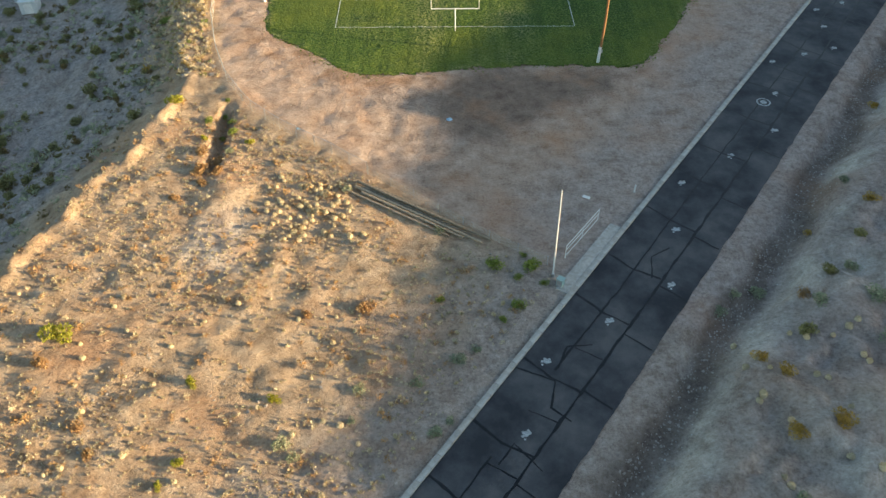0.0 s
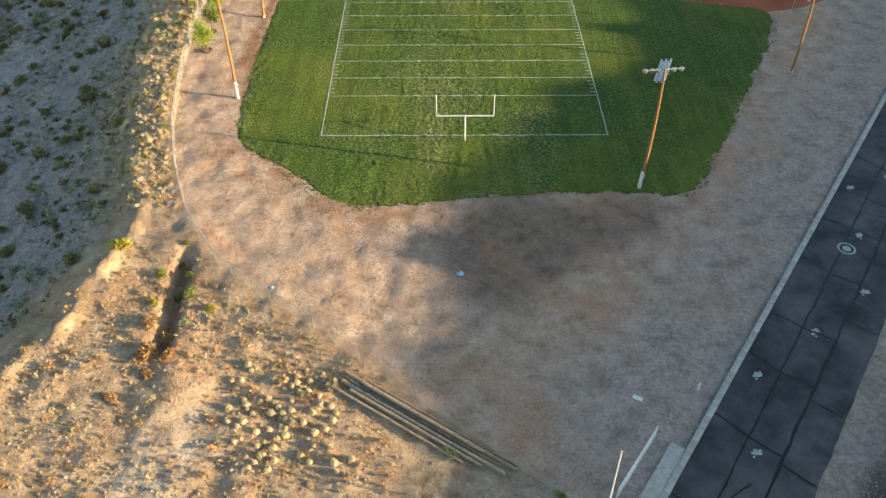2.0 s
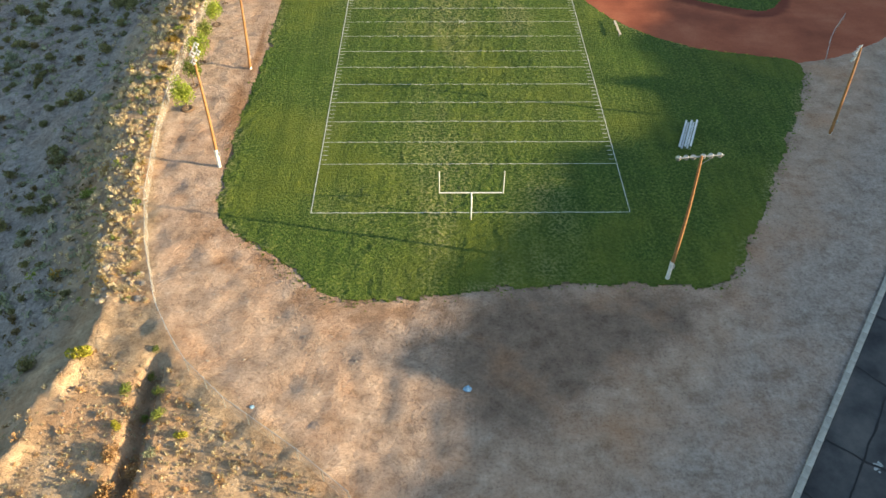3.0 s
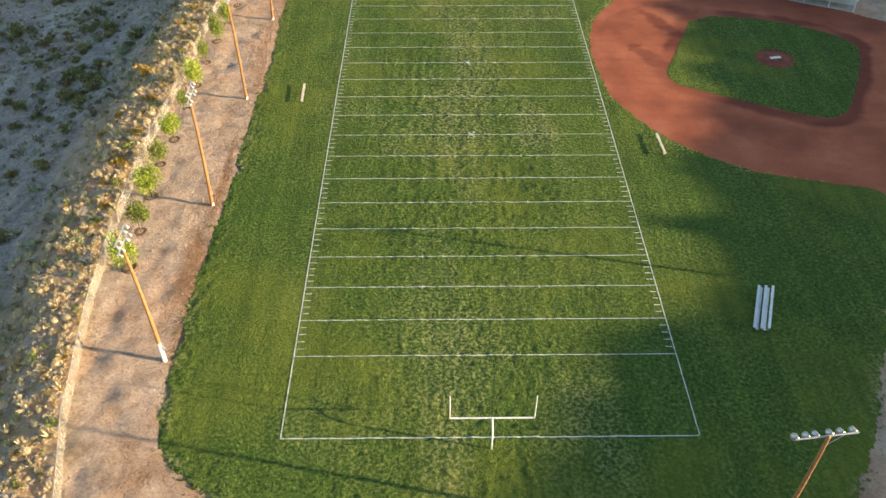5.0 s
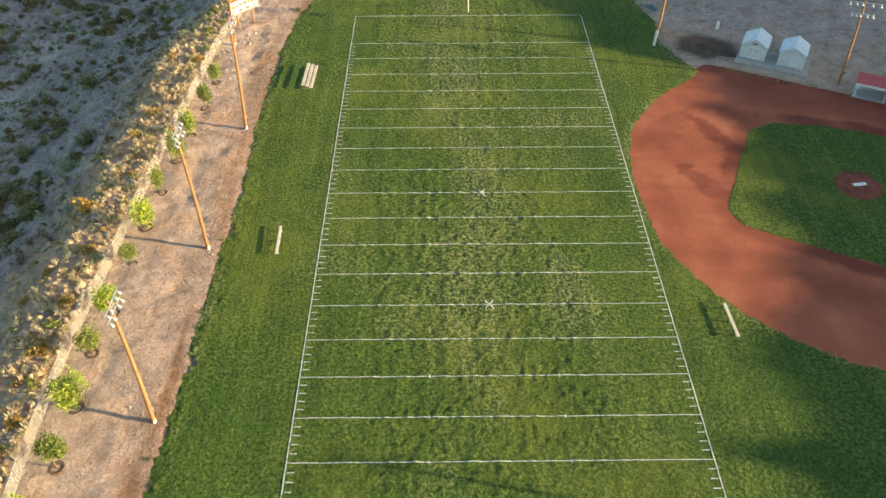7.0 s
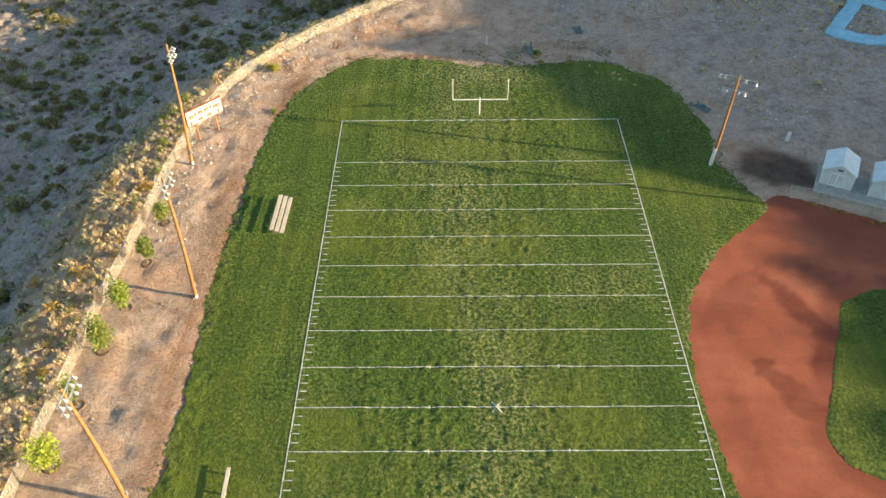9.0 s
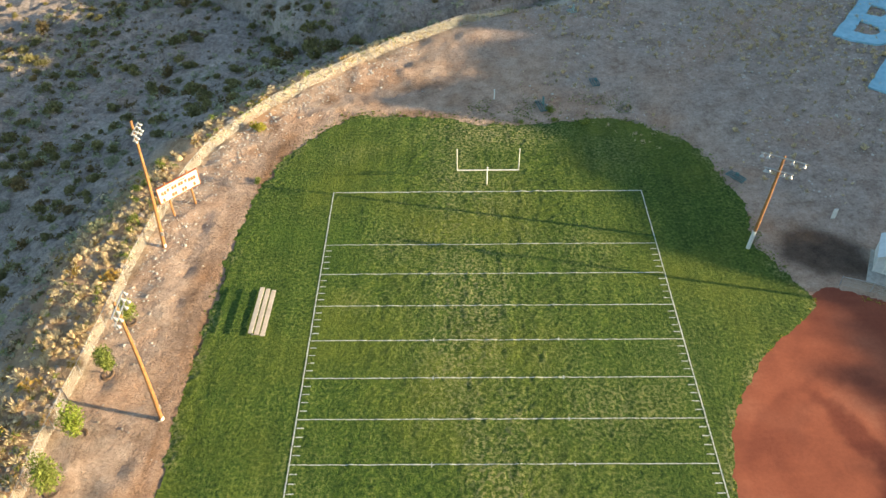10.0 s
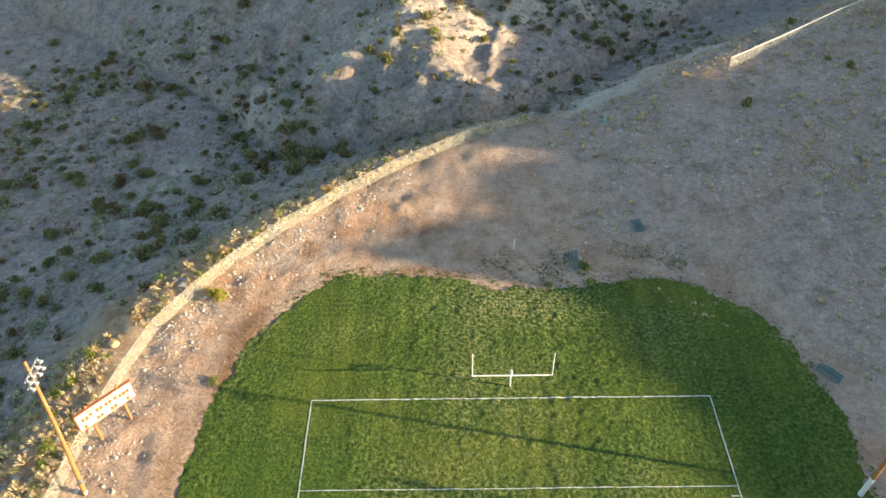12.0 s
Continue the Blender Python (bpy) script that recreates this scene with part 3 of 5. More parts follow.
def lumpy(x, y, e):
    """How clumpy the grass stands: most in the trodden middle and along the western rim."""
    x = np.asarray(x)
    k = 0.3 + 0.7 * smooth_step(np.abs(x + 1), 17, 9) * (0.55 + 0.45 * smooth_step(grain(x, y * 0.4, 8, 3, 64), -0.5, 0.4))
    return np.maximum(k, 0.95 * smooth_step(e, 4.5, 1.0) * smooth_step(x, -18, -24))


def turf_height(x, y):
    e = inside(x, y, TURF_EDGE)
    return -0.03 + 0.07 * smooth_step(e, -0.8, 0.9) + 0.08 * np.maximum(grain(x, y, 0.5, 2, 61, 0.6), -0.4) * lumpy(x, y, e) + 0.02 * grain(x, y, 6, 2, 62)


tx, ty = steps((-31, 50, 370)), steps((-15, 128, 650))
turf, tv = sheet("turf", tx, ty, turf_height, TURF, keep=lambda X, Y: inside(X, Y, TURF_EDGE) + 0.75 * smooth_step(inside(X, Y, CLAY_EDGE), -1.5, -4) * grain(X, Y, 2.4, 4, 63, 0.7) > -0.25)
tagged(turf, "mown green playing field turf with worn patches", "lawn", kind="structure")
worn = 0.5 * np.exp(-((tv[:, 0] + 1.5) / 6.0) ** 2) * smooth_step(grain(tv[:, 0] * 1.5, tv[:, 1] * 0.6, 7, 4, 65), -0.5, 0.7)
worn = np.maximum(worn, 0.8 * np.exp(-((tv[:, 0] - 8.5) / 3) ** 2) * smooth_step(grain(tv[:, 0], tv[:, 1] * 0.5, 8, 4, 66), -0.1, 0.8) * smooth_step(tv[:, 1], 118, 20))
worn = np.maximum(worn, 0.8 * np.exp(-((tv[:, 1] - 122) / 3.5) ** 2) * np.exp(-((tv[:, 0] - 1) / 8) ** 2))
worn = np.maximum(worn, 0.55 * smooth_step(np.array(inside(tv[:, 0], tv[:, 1], TURF_EDGE)), 1.6, 0.0) * smooth_step(grain(tv[:, 0], tv[:, 1], 3, 3, 68), -0.2, 0.6))
worn = np.maximum(worn, 0.3 * smooth_step(grain(tv[:, 0], tv[:, 1], 9, 4, 67), 0.0, 0.9) * smooth_step(np.abs(tv[:, 0]), 24, 15))
wa = turf.data.attributes.new("worn", "FLOAT", "POINT")
wa.data.foreach_set("value", worn.astype(np.float32))

clay, cv = sheet("infield_clay", steps((17, 82, 270)), steps((32, 95, 270)), lambda X, Y: 0.02 - 0.03 * smooth_step(inside(X, Y, CLAY_EDGE), 0.8, -0.7) + 0.012 * grain(X, Y, 1.2, 3, 69), CLAY,
                keep=lambda X, Y: inside(X, Y, CLAY_EDGE) > -0.8)
tagged(clay, "smooth red clay baseball infield with damp patches and painted shade", "infield", kind="structure")
edge_in = inside(cv[:, 0], cv[:, 1], INFIELD)
n2 = grain(cv[:, 0], cv[:, 1], 3.0, 4, 75)
damp_dark = 0.85 * smooth_step(np.abs(edge_in + 0.5 + 0.7 * n2), 1.9, 0.7) * (0.35 + 0.65 * smooth_step(grain(cv[:, 0], cv[:, 1], 9, 2, 76), -0.5, 0.2))


def clay_blot(x, y, rx, ry, turn, amount, soft=0.35):
    """A damp blot with an uneven rim."""
    u, w = cv[:, 0] - x, cv[:, 1] - y
    c_, s_ = math.cos(turn), math.sin(turn)
    q = np.hypot((u * c_ + w * s_) / rx, (w * c_ - u * s_) / ry) + 0.5 * n2 + 0.25 * grain(cv[:, 0], cv[:, 1], 0.9, 3, 78)
    return amount * smooth_step(q, 1 + soft, 1 - soft)


for blot in ((25.4, 68.6, 1.7, 1.1, 0.2, 0.6, 0.25), (26.6, 67.0, 1.2, 2.2, 0.5, 0.55, 0.3), (28.4, 64.0, 1.5, 3.2, 0.6, 0.5, 0.4), (31.4, 75.6, 1.3, 5.0, 0.45, 0.75, 0.5), (34.8, 80.5, 4.0, 1.5, -0.4, 0.5, 0.5), (24.4, 76.3, 3.6, 2.4, 0.9, 0.34, 0.3),
             (21.6, 62.0, 1.2, 6.0, 0.0, 0.25, 0.6), (38.0, 46.5, 7.0, 2.2, -0.35, 0.35, 0.6), (30.0, 50.0, 2.0, 4.5, -0.7, 0.3, 0.6)):
    damp_dark = np.maximum(damp_dark, clay_blot(*blot))
# North-east end: shade over the path painted in with the damp tone.
damp_dark = np.maximum(damp_dark, 0.5 * smooth_step(cv[:, 1] + 0.5 * cv[:, 0] + 2 * n2, 100, 107))
damp_dark = np.clip(damp_dark + 0.12 * smooth_step(grain(cv[:, 0] * 0.5, cv[:, 1] * 2.2, 2.5, 3, 77), 0.0, 0.8), 0, 1)
da = clay.data.attributes.new("damp_dark", "FLOAT", "POINT")
da.data.foreach_set("value", damp_dark.astype(np.float32))
grass_in, _ = sheet("infield_turf", steps((27, 61, 130)), steps((48, 80, 120)), lambda X, Y: 0.02 + 0.05 * smooth_step(inside(X, Y, INFIELD), 0, 0.5) + 0.014 * grain(X, Y, 0.8, 3, 73), INFIELD_TURF,
                    keep=lambda X, Y: (inside(X, Y, INFIELD) + 0.15 * grain(X, Y, 1.2, 2, 74) > 0) & (np.hypot(X - 45.6, Y - 64.8) > 2.6))
tagged(grass_in, "green infield grass diamond edged by red clay", "lawn", kind="structure")
bm = B()
bmesh.ops.create_cone(bm, cap_ends=True, segments=40, radius1=2.75, radius2=1.2, depth=0.22, matrix=Matrix.Translation((45.6, 64.8, 0.13)))
mound = tagged(part("pitchers_mound", bm, DAMP_CLAY, smooth=False), "low round mound of dark red clay in the infield grass", "mound", kind="structure")
rubber = part("pitching_rubber", box(B(), (1.7, 0.55, 0.05), (45.7, 64.8, 0.265), Euler((0, 0, 0.15)).to_matrix(), 0.015), WHITE_PAINT, mound, "pale rectangular slab")

# ---------------------------------------------------------------- field marking
YARD = 0.9144
HALF = 18.29


def painted(name, a, b, width, lift=0.012):
    a, b = Vector((*a, 0)), Vector((*b, 0))
    d = (b - a)
    n = max(1, int(d.length / 0.3))
    s = Vector((-d.y, d.x, 0)).normalized() * width / 2
    pts = [a + d * i / n for i in range(n + 1)]
    xy = np.array([[(p + s * k)[:2] for k in (-1, 0, 1)] for p in pts])
    xy = xy + 0.12 * width * np.stack([grain(xy[..., 0], xy[..., 1], 0.4, 2, 81), grain(xy[..., 0], xy[..., 1], 0.4, 2, 82)], -1)
    z = turf_height(xy[..., 0], xy[..., 1]) + lift + 0.022
    v = np.concatenate([xy, z[..., None]], -1).reshape(-1, 3)
    f = [(i * 3 + k, i * 3 + 3 + k, i * 3 + 4 + k, i * 3 + 1 + k) for i in range(n) for k in (0, 1)]
    return raw(name, v, f, LINE, turf)


for i in range(21):
    yy = (10 + 5 * i) * YARD
    painted("yard_line", (-HALF, yy), (HALF, yy), 0.09)
for yy in (0, 120 * YARD):
    painted("end_line", (-HALF, yy), (HALF, yy), 0.12)
for xx in (-HALF, HALF):
    painted("side_line", (xx, 0), (xx, 120 * YARD), 0.11)
    for i in range(100):
        if i % 5:
            yy = (10 + i) * YARD
            k = -1 if xx > 0 else 1
            painted("hash_mark", (xx + k * 0.15, yy), (xx + k * 0.8, yy), 0.1)
for i in range(1, 20):
    for xx in (-6.1, 6.1):
        painted("hash_mark", (xx, (10 + 5 * i) * YARD - 0.22), (xx, (10 + 5 * i) * YARD + 0.22), 0.08)
for i in (8, 12):
    yy = (10 + 5 * i) * YARD
    for k in (-1, 1):
        painted("spot_mark", (-0.45, yy - 0.6 * k), (0.45, yy + 0.6 * k), 0.13, 0.02)

# ---------------------------------------------------------------- road


def road_at(s, w):
    p = ROAD_O + ROAD_U * s + ROAD_N * w
    return p.x, p.y


rs, rw = steps((-60, 210, 270)), steps((0, ROAD_W, 12))
S, W = np.meshgrid(rs, rw)
RX, RY = ROAD_O.x + ROAD_U.x * S + ROAD_N.x * W, ROAD_O.y + ROAD_U.y * S + ROAD_N.y * W
RX = RX + np.where(W > ROAD_W - 0.1, 0.12, 0) * grain(S, W, 1.1, 3, 91)
RZ = 0.035 + 0.06 * (1 - (2 * W / ROAD_W - 1) ** 2) - 0.10 * (W > ROAD_W - 0.1) + 0.01 * grain(RX, RY, 3, 3, 92)
n_s, n_w = len(rs), len(rw)
idx = np.arange(n_s * n_w).reshape(n_w, n_s)
faces = np.stack([idx[:-1, :-1], idx[1:, :-1], idx[1:, 1:], idx[:-1, 1:]], -1).reshape(-1, 4)
road = raw("road", np.stack([RX, RY, RZ], -1).reshape(-1, 3), faces, ASPHALT, smooth=True)
tagged(road, "old dark asphalt lane with sealed cracks", "road", kind="structure")


def road_z(w):
    return 0.035 + 0.06 * (1 - (2 * w / ROAD_W - 1) ** 2)


def sealed(points, width=0.2):
    """A wavering strip of crack sealer along (s, w) points on the road."""
    run = []
    for (s0, w0), (s1, w1) in zip(points, points[1:]):
        k = max(2, int(math.hypot(s1 - s0, w1 - w0) / 0.4))
        run += [(s0 + (s1 - s0) * i / k, w0 + (w1 - w0) * i / k) for i in range(k)]
    run.append(points[-1])
    a = np.array(run)
    wob = 0.10 * grain(a[:, 0], a[:, 1] * 1.3, 1.6, 3, 93)
    t = np.gradient(a, axis=0)
    t = t / np.linalg.norm(t, axis=1)[:, None]
    nrm = np.stack([-t[:, 1], t[:, 0]], 1)
    wid = width / 2 * (1 + 0.5 * grain(a[:, 0], a[:, 1], 0.9, 2, 94))
    v = []
    for p, q, o, h in zip(a, nrm, wob, wid):
        for k in (-1, 1):
            s, w = p + q * (o + k * h)
            w = min(max(w, 0.02), ROAD_W - 0.15)
            x, y = road_at(s, w)
            v.append((x, y, road_z(w) + 0.026))
    f = [(2 * i, 2 * i + 1, 2 * i + 3, 2 * i + 2) for i in range(len(a) - 1)]
    raw("sealed_crack", v, f, TAR, road)


def to_road(x, y):
    p = Vector((x, y)) - ROAD_O
    return p.dot(ROAD_U), p.dot(ROAD_N)


sealed([(-60, 6.1), (0, 6.3), (40, 6.5), (90, 6.3), (150, 6.4), (208, 6.3)], 0.24)
sealed([(18, 3.2), (30, 3.4), (60, 3.3), (110, 3.2), (160, 3.3), (208, 3.2)], 0.17)
sealed([(-60, 3.3), (-20, 3.1), (7, 3.4)], 0.17)
rnd = random.Random(4)
s = -58.0
while s < 205:
    sealed([(s, 0.1), (s - 0.5 + rnd.uniform(-0.5, 0.5), 3.3), (s - 0.6 + rnd.uniform(-0.6, 0.6), 6.3)], 0.22)
    s2 = s + rnd.uniform(-3.5, 3.5)
    sealed([(s2, 6.4), (s2 - 0.3, ROAD_W - 0.2)], 0.17)
    if rnd.random() < 0.45:
        sealed([(s + 3.6, 3.4), (s + 3.9, 6.2)], 0.13)
    s += rnd.uniform(6.0, 10.0)
for pts in (((4.6, -64.9), (8.2, -66.6), (7.6, -69.5), (9.2, -71)), ((2.6, -75.2), (4.0, -73.2), (6.2, -75.8)), ((8.6, -65.2), (9.8, -62.6), (12.2, -62.4)), ((19.6, -53.6), (20.2, -50.5), (22.4, -49.2))):
    sealed([to_road(*p) for p in pts], 0.16)

MARKS = [(56.9, 4.8), (61.7, 7.0), (56.1, -0.7), (55.3, -7.1), (50.4, -8.8), (45.2, -10.8), (43.0, -19.1), (40.3, -27.6), (33.3, -32.9), (26.2, -38.0), (23.7, -46.2), (21.4, -54.6), (14.3, -59.4), (7.6, -64.3), (5.1, -72.2)]
for i, (mx_, my_) in enumerate(MARKS):
    bm = B()
    turn = Matrix.Rotation(rnd.uniform(-0.4, 0.4) - 0.6, 4, "Z")
    for ox, oy, r in ((0, 0, 0.42), (0.28, 0.22, 0.28), (-0.3, 0.1, 0.24), (0.1, 0.5, 0.2), (-0.25, -0.42, 0.22), (0.12, -0.7, 0.16)):
        ring = [bm.verts.new((turn @ Vector((ox + r * math.cos(a) * rnd.uniform(0.7, 1.1), oy + r * math.sin(a) * rnd.uniform(0.7, 1.1), 0))).to_tuple()) for a in np.linspace(0, 2 * math.pi, 10)[:-1]]
        bm.faces.new(ring)
        bmesh.ops.translate(bm, verts=ring, vec=(0, 0, 0.001 * (ox + oy)))
    o = part("painted_mark", bm, ROAD_PAINT, road, "faded white painted blob")
    o.scale = (0.78, 0.78, 1)
    o.location = (mx_, my_, road_z(to_road(mx_, my_)[1]) + 0.024)
bm = B()
for r0, r1 in ((0.95, 0.75), (0.45, 0.0)):
    v = [bm.verts.new((r * math.cos(a), r * math.sin(a), 0)) for r in (r0, max(r1, 0.001)) for a in np.linspace(0, 2 * math.pi, 29)[:-1]]
    for i in range(28):
        bm.faces.new((v[i], v[(i + 1) % 28], v[28 + (i + 1) % 28], v[28 + i]))
cover = part("manhole_ring", bm, ROAD_PAINT, road, "pale ring round a manhole cover")
cover.location = (40.8, -21.2, road_z(5) + 0.03)

# kerb of cast sections
me = bpy.data.meshes.new("kerb_section")
bm = box(B(), (0.58, 2.98, 0.26), (0, 0, 0.05), None, 0.04)
bm.to_mesh(me)
bm.free()
me.materials.append(CONCRETE)
kerb = new("kerb")
tagged(kerb, "pale cast concrete kerb along the asphalt", "kerb", kind="structure")
yaw = math.atan2(-ROAD_U.x, ROAD_U.y)
for i in range(90):
    o = new("kerb_section", me)
    o.parent = kerb
    x, y = road_at(-60 + 3 * i, -0.3)
    o.matrix_basis = Matrix.LocRotScale((x, y, 0.03), Euler((0, 0, yaw)), None)
x, y = road_at(33.2, -1.26)
apron = part("concrete_apron", box(B(), (1.3, 12.2, 0.2), (0, 0, 0), None, 0.02), CONCRETE)
apron.matrix_basis = Matrix.LocRotScale((x, y, 0.06), Euler((0, 0, yaw)), None)
tagged(apron, "pale concrete slab beside the kerb at the gate", "slab", kind="structure")

# ---------------------------------------------------------------- things on the field


def place(x, y, z=None, turn=0.0, size=1.0, tilt=0.0):
    return Matrix.LocRotScale((x, y, ground_at(x, y) if z is None else z), Euler((tilt, 0, turn)), (size, size, size))


def goal_post(y, back):
    g = empty("goal_post", Matrix.LocRotScale((0, y, 0.0), Euler((0, 0, 0 if back < 0 else math.pi)), None), "white painted steel goal post with short uprights", "goal post", "goal posts of the field")
    neck = [(0, 0, -0.15), (0, 0, 1.2), (0, 0, 2.3)] + [(0, 1.05 * (1 - math.cos(a)), 2.3 + 0.75 * math.sin(a)) for a in np.linspace(0.2, math.pi / 2, 8)]
    part("gooseneck_post", tube(neck, [0.085] * len(neck), 14), WHITE_PAINT, g, "", True)
    part("crossbar", rod(B(), (-3.62, 1.08, 3.05), (3.62, 1.08, 3.05), 0.075, 0.075, 14), WHITE_PAINT, g)
    for k in (-1, 1):
        part("upright", rod(B(), (3.58 * k, 1.08, 3.05), (3.58 * k, 1.08, 6.1), 0.055, 0.05, 12), WHITE_PAINT, g)
    return g


goal_post(-1.15, -1)
goal_post(111.1, 1)


def bell(r=0.27, deep=0.5):
    """A floodlight's spun reflector, mouth down."""
    bm = B()
    prof = ((0.09, 0.0), (0.10, -0.12), (0.15, -0.2), (r * 0.82, -0.34), (r, -deep), (r * 0.93, -deep), (r * 0.72, -0.33))
    rings = [[bm.verts.new((q * math.cos(a), q * math.sin(a), z)) for a in np.linspace(0, 2 * math.pi, 15)[:-1]] for q, z in prof]
    for p, q in zip(rings, rings[1:]):
        for i in range(14):
            bm.faces.new((p[i], p[(i + 1) % 14], q[(i + 1) % 14], q[i]))
    bm.faces.new(rings[0][::-1])
    rod(bm, (0, 0, 0.02), (0, 0, -0.1), 0.12, 0.12, 12)
    return bm


def light_pole(base, top, arms, face, label, group, painted_foot=2.2, along=0.0, lamps=(-1.7, -1.05, -0.4, 0.4, 1.05, 1.7), tilt=0.6, bow=0.1, size=1.0):
    z0 = ground_at(*base)
    p = empty("light_pole", Matrix.Translation((*base, z0)), label, "light pole", group)
    t = Vector((top[0] - base[0], top[1] - base[1], top[2] - z0))
    bend = Vector((bow, 0.06, 0))
    fs = np.linspace(-0.02, 1, 12)
    part("pole", tube([t * f + bend * math.sin(math.pi * f) for f in fs], [0.21 - 0.09 * f for f in fs], 14), POLE_WOOD, p, "tapered wooden pole", True)
    foot = t * (painted_foot / t.length)
    part("painted_foot", rod(B(), (0, 0, -0.3), foot + bend * 0.3, 0.225, 0.212, 14), WHITE_PAINT, p, "white painted foot")
    ax = Vector((math.cos(along), math.sin(along), 0))
    for drop, scale in arms:
        c = t * ((t.length - drop) / t.length) + bend * 0.1
        half = max(lamps) * scale + 0.2
        out = Vector((math.cos(face), math.sin(face), 0)) * 0.16
        m = Matrix.Translation(c + out) @ Matrix.Rotation(along, 4, "Z")
        arm = part("crossarm", box(B(), (2 * half, 0.1, 0.12), (0, 0, 0), None, 0.015), GALVANISED, p, "steel crossarm")
        arm.matrix_basis = m
        part("brace", rod(B(), c + ax * half * 0.6 + out, c - Vector((0, 0, 0.9)), 0.025, 0.025, 6), GALVANISED, p)
        for s_ in lamps:
            o = part("floodlight", bell(), GALVANISED, p, "spun metal floodlight", True)
            o.matrix_basis = Matrix.Translation(c + out * 1.6 + ax * s_ * scale + Vector((0, 0, 0.02))) @ Matrix.Rotation(face - math.pi / 2, 4, "Z") @ Matrix.Rotation(tilt, 4, "X") @ Matrix.Scale(size, 4)
            bmesh_l = B()
            bmesh.ops.create_cone(bmesh_l, cap_ends=True, segments=14, radius1=0.245, radius2=0.245, depth=0.02, matrix=Matrix.Translation((0, 0, -0.47)))
            part("lens", bmesh_l, LENS, o, "glass lens")
    part("meter_box", box(B(), (0.28, 0.2, 0.5), (0.26, 0.0, 1.9), None, 0.02), GALVANISED, p, "small grey metal box")
    return p


LEFT = "tall golden-brown wooden light pole beside the dirt track"
for bx, by, tx_, ty_, hz in ((-30.5, 8.8, -30.5, 8.8, 16.3), (-30.7, 31.8, -30.1, 31.5, 16.0), (-30.65, 54.6, -30.7, 54.4, 16.0), (-30.5, 77.9, -29.8, 77.4, 16.0)):
    light_pole((bx, by), (tx_, ty_, hz), ((0.25, 0.85), (1.15, 0.85)), 0.0, LEFT, "light poles along the track", 0.4 if by > 10 else 2.6, math.pi / 2, (-1.5, -0.75, 0.75, 1.5), 0.5, 0.1, 0.7)
light_pole((-36.2, 100.6), (-35.8, 101.9, 15.8), ((0.9, 0.8), (1.6, 0.8)), 0.0, "tall leaning wooden light pole beside the fence and scoreboard", "light poles along the track", 0.4, math.pi / 2, (-1.2, -0.5, 0.5, 1.2), 0.6, 0.1, 0.75)
light_pole((20.3, -10.6), (20.3, -10.6, 15.9), ((0.15, 1.0),), math.pi / 2, "bowed wooden light pole with white foot on the turf", "light poles of the infield side", 2.6, 0.12, (-2.0, -1.25, -0.6, 0.35, 1.1, 1.95), 0.75, 0.22)
light_pole((28.1, 99.7), (28.5, 99.5, 12.6), ((0.15, 1.0), (1.75, 0.6)), -math.pi / 2 - 0.5, "wooden light pole with two crossarms and white foot", "light poles of the infield side", 2.7, -0.5, (-2.0, -1.4, 0.9, 2.0), 0.5, 0.1, 0.85)
light_pole((46.8, 15.2), (46.4, 15.3, 12.3), ((0.2, 0.8), (1.1, 0.8)), math.pi * 0.8, "wooden light pole on bare gravel beside the turf", "light poles of the infield side", 0.5, 0.9, (-1.4, -0.5, 0.5, 1.4), 0.5, 0.1, 0.6)
light_pole((52.0, 88.0), (51.7, 88.6, 12.2), ((0.15, 1.0), (1.7, 0.7)), -math.pi / 2, "wooden light pole between the sheds and the dugout", "light poles of the infield side", 0.5, -0.3, (-1.9, -1.1, -0.4, 0.9, 1.9), 0.35, 0.1, 0.8)


def bleacher(name, x, y, turn, mat, label, boards):
    g = empty(name, Matrix.LocRotScale((x, y, 0.04), Euler((0, 0, turn)), None), label, "bleacher")
    for bx, bz, w in boards:
        part("plank", box(B(), (w, 6.2, 0.05), (bx, 0, bz), None, 0.012), mat, g)
    for k in (-2.6, 0, 2.6):
        bm = B()
        lo, hi = boards[0], boards[-1]
        box(bm, (hi[0] - lo[0] + 0.3, 0.06, 0.06), (0.5 * (lo[0] + hi[0]), k, 0.03))
        for bx, bz, w in boards:
            box(bm, (0.05, 0.05, bz - 0.03), (bx, k, (bz - 0.03) / 2))
        rod(bm, (lo[0], k, lo[1] - 0.05), (hi[0], k, hi[1] - 0.05), 0.025, 0.025, 6)
        part("frame", bm, GALVANISED, g)
    return g


bleacher("bleacher", 28.3, 14.7, -0.37, ALUMINIUM, "three-row aluminium bleacher standing on shaded turf", ((-0.62, 0.43, 0.27), (-0.32, 0.2, 0.24), (0.02, 0.63, 0.27), (0.32, 0.4, 0.24), (0.66, 0.83, 0.27)))
bleacher("bleacher", -23.4, 90.3, -0.03, PLANK_WOOD, "three-row bleacher with pale wooden planks on turf", ((-0.56, 0.83, 0.46), (0.0, 0.63, 0.46), (0.56, 0.43, 0.46)))


def bench(x, y, turn, length):
    g = empty("bench", Matrix.LocRotScale((x, y, 0.03), Euler((0, 0, turn)), None), "plain backless wooden bench on the sideline turf", "bench", "sideline benches")
    part("seat", box(B(), (0.32, length, 0.06), (0, 0, 0.45), None, 0.012), PLANK_WOOD, g)
    for k in (-0.4, 0, 0.4):
        part("leg", box(B(), (0.26, 0.08, 0.43), (0, k * length, 0.21), None, 0.01), GALVANISED, g)
    return g


bench(24.0, 43.0, 0.04, 4.5)
bench(-22.9, 55.4, 0.03, 4.6)

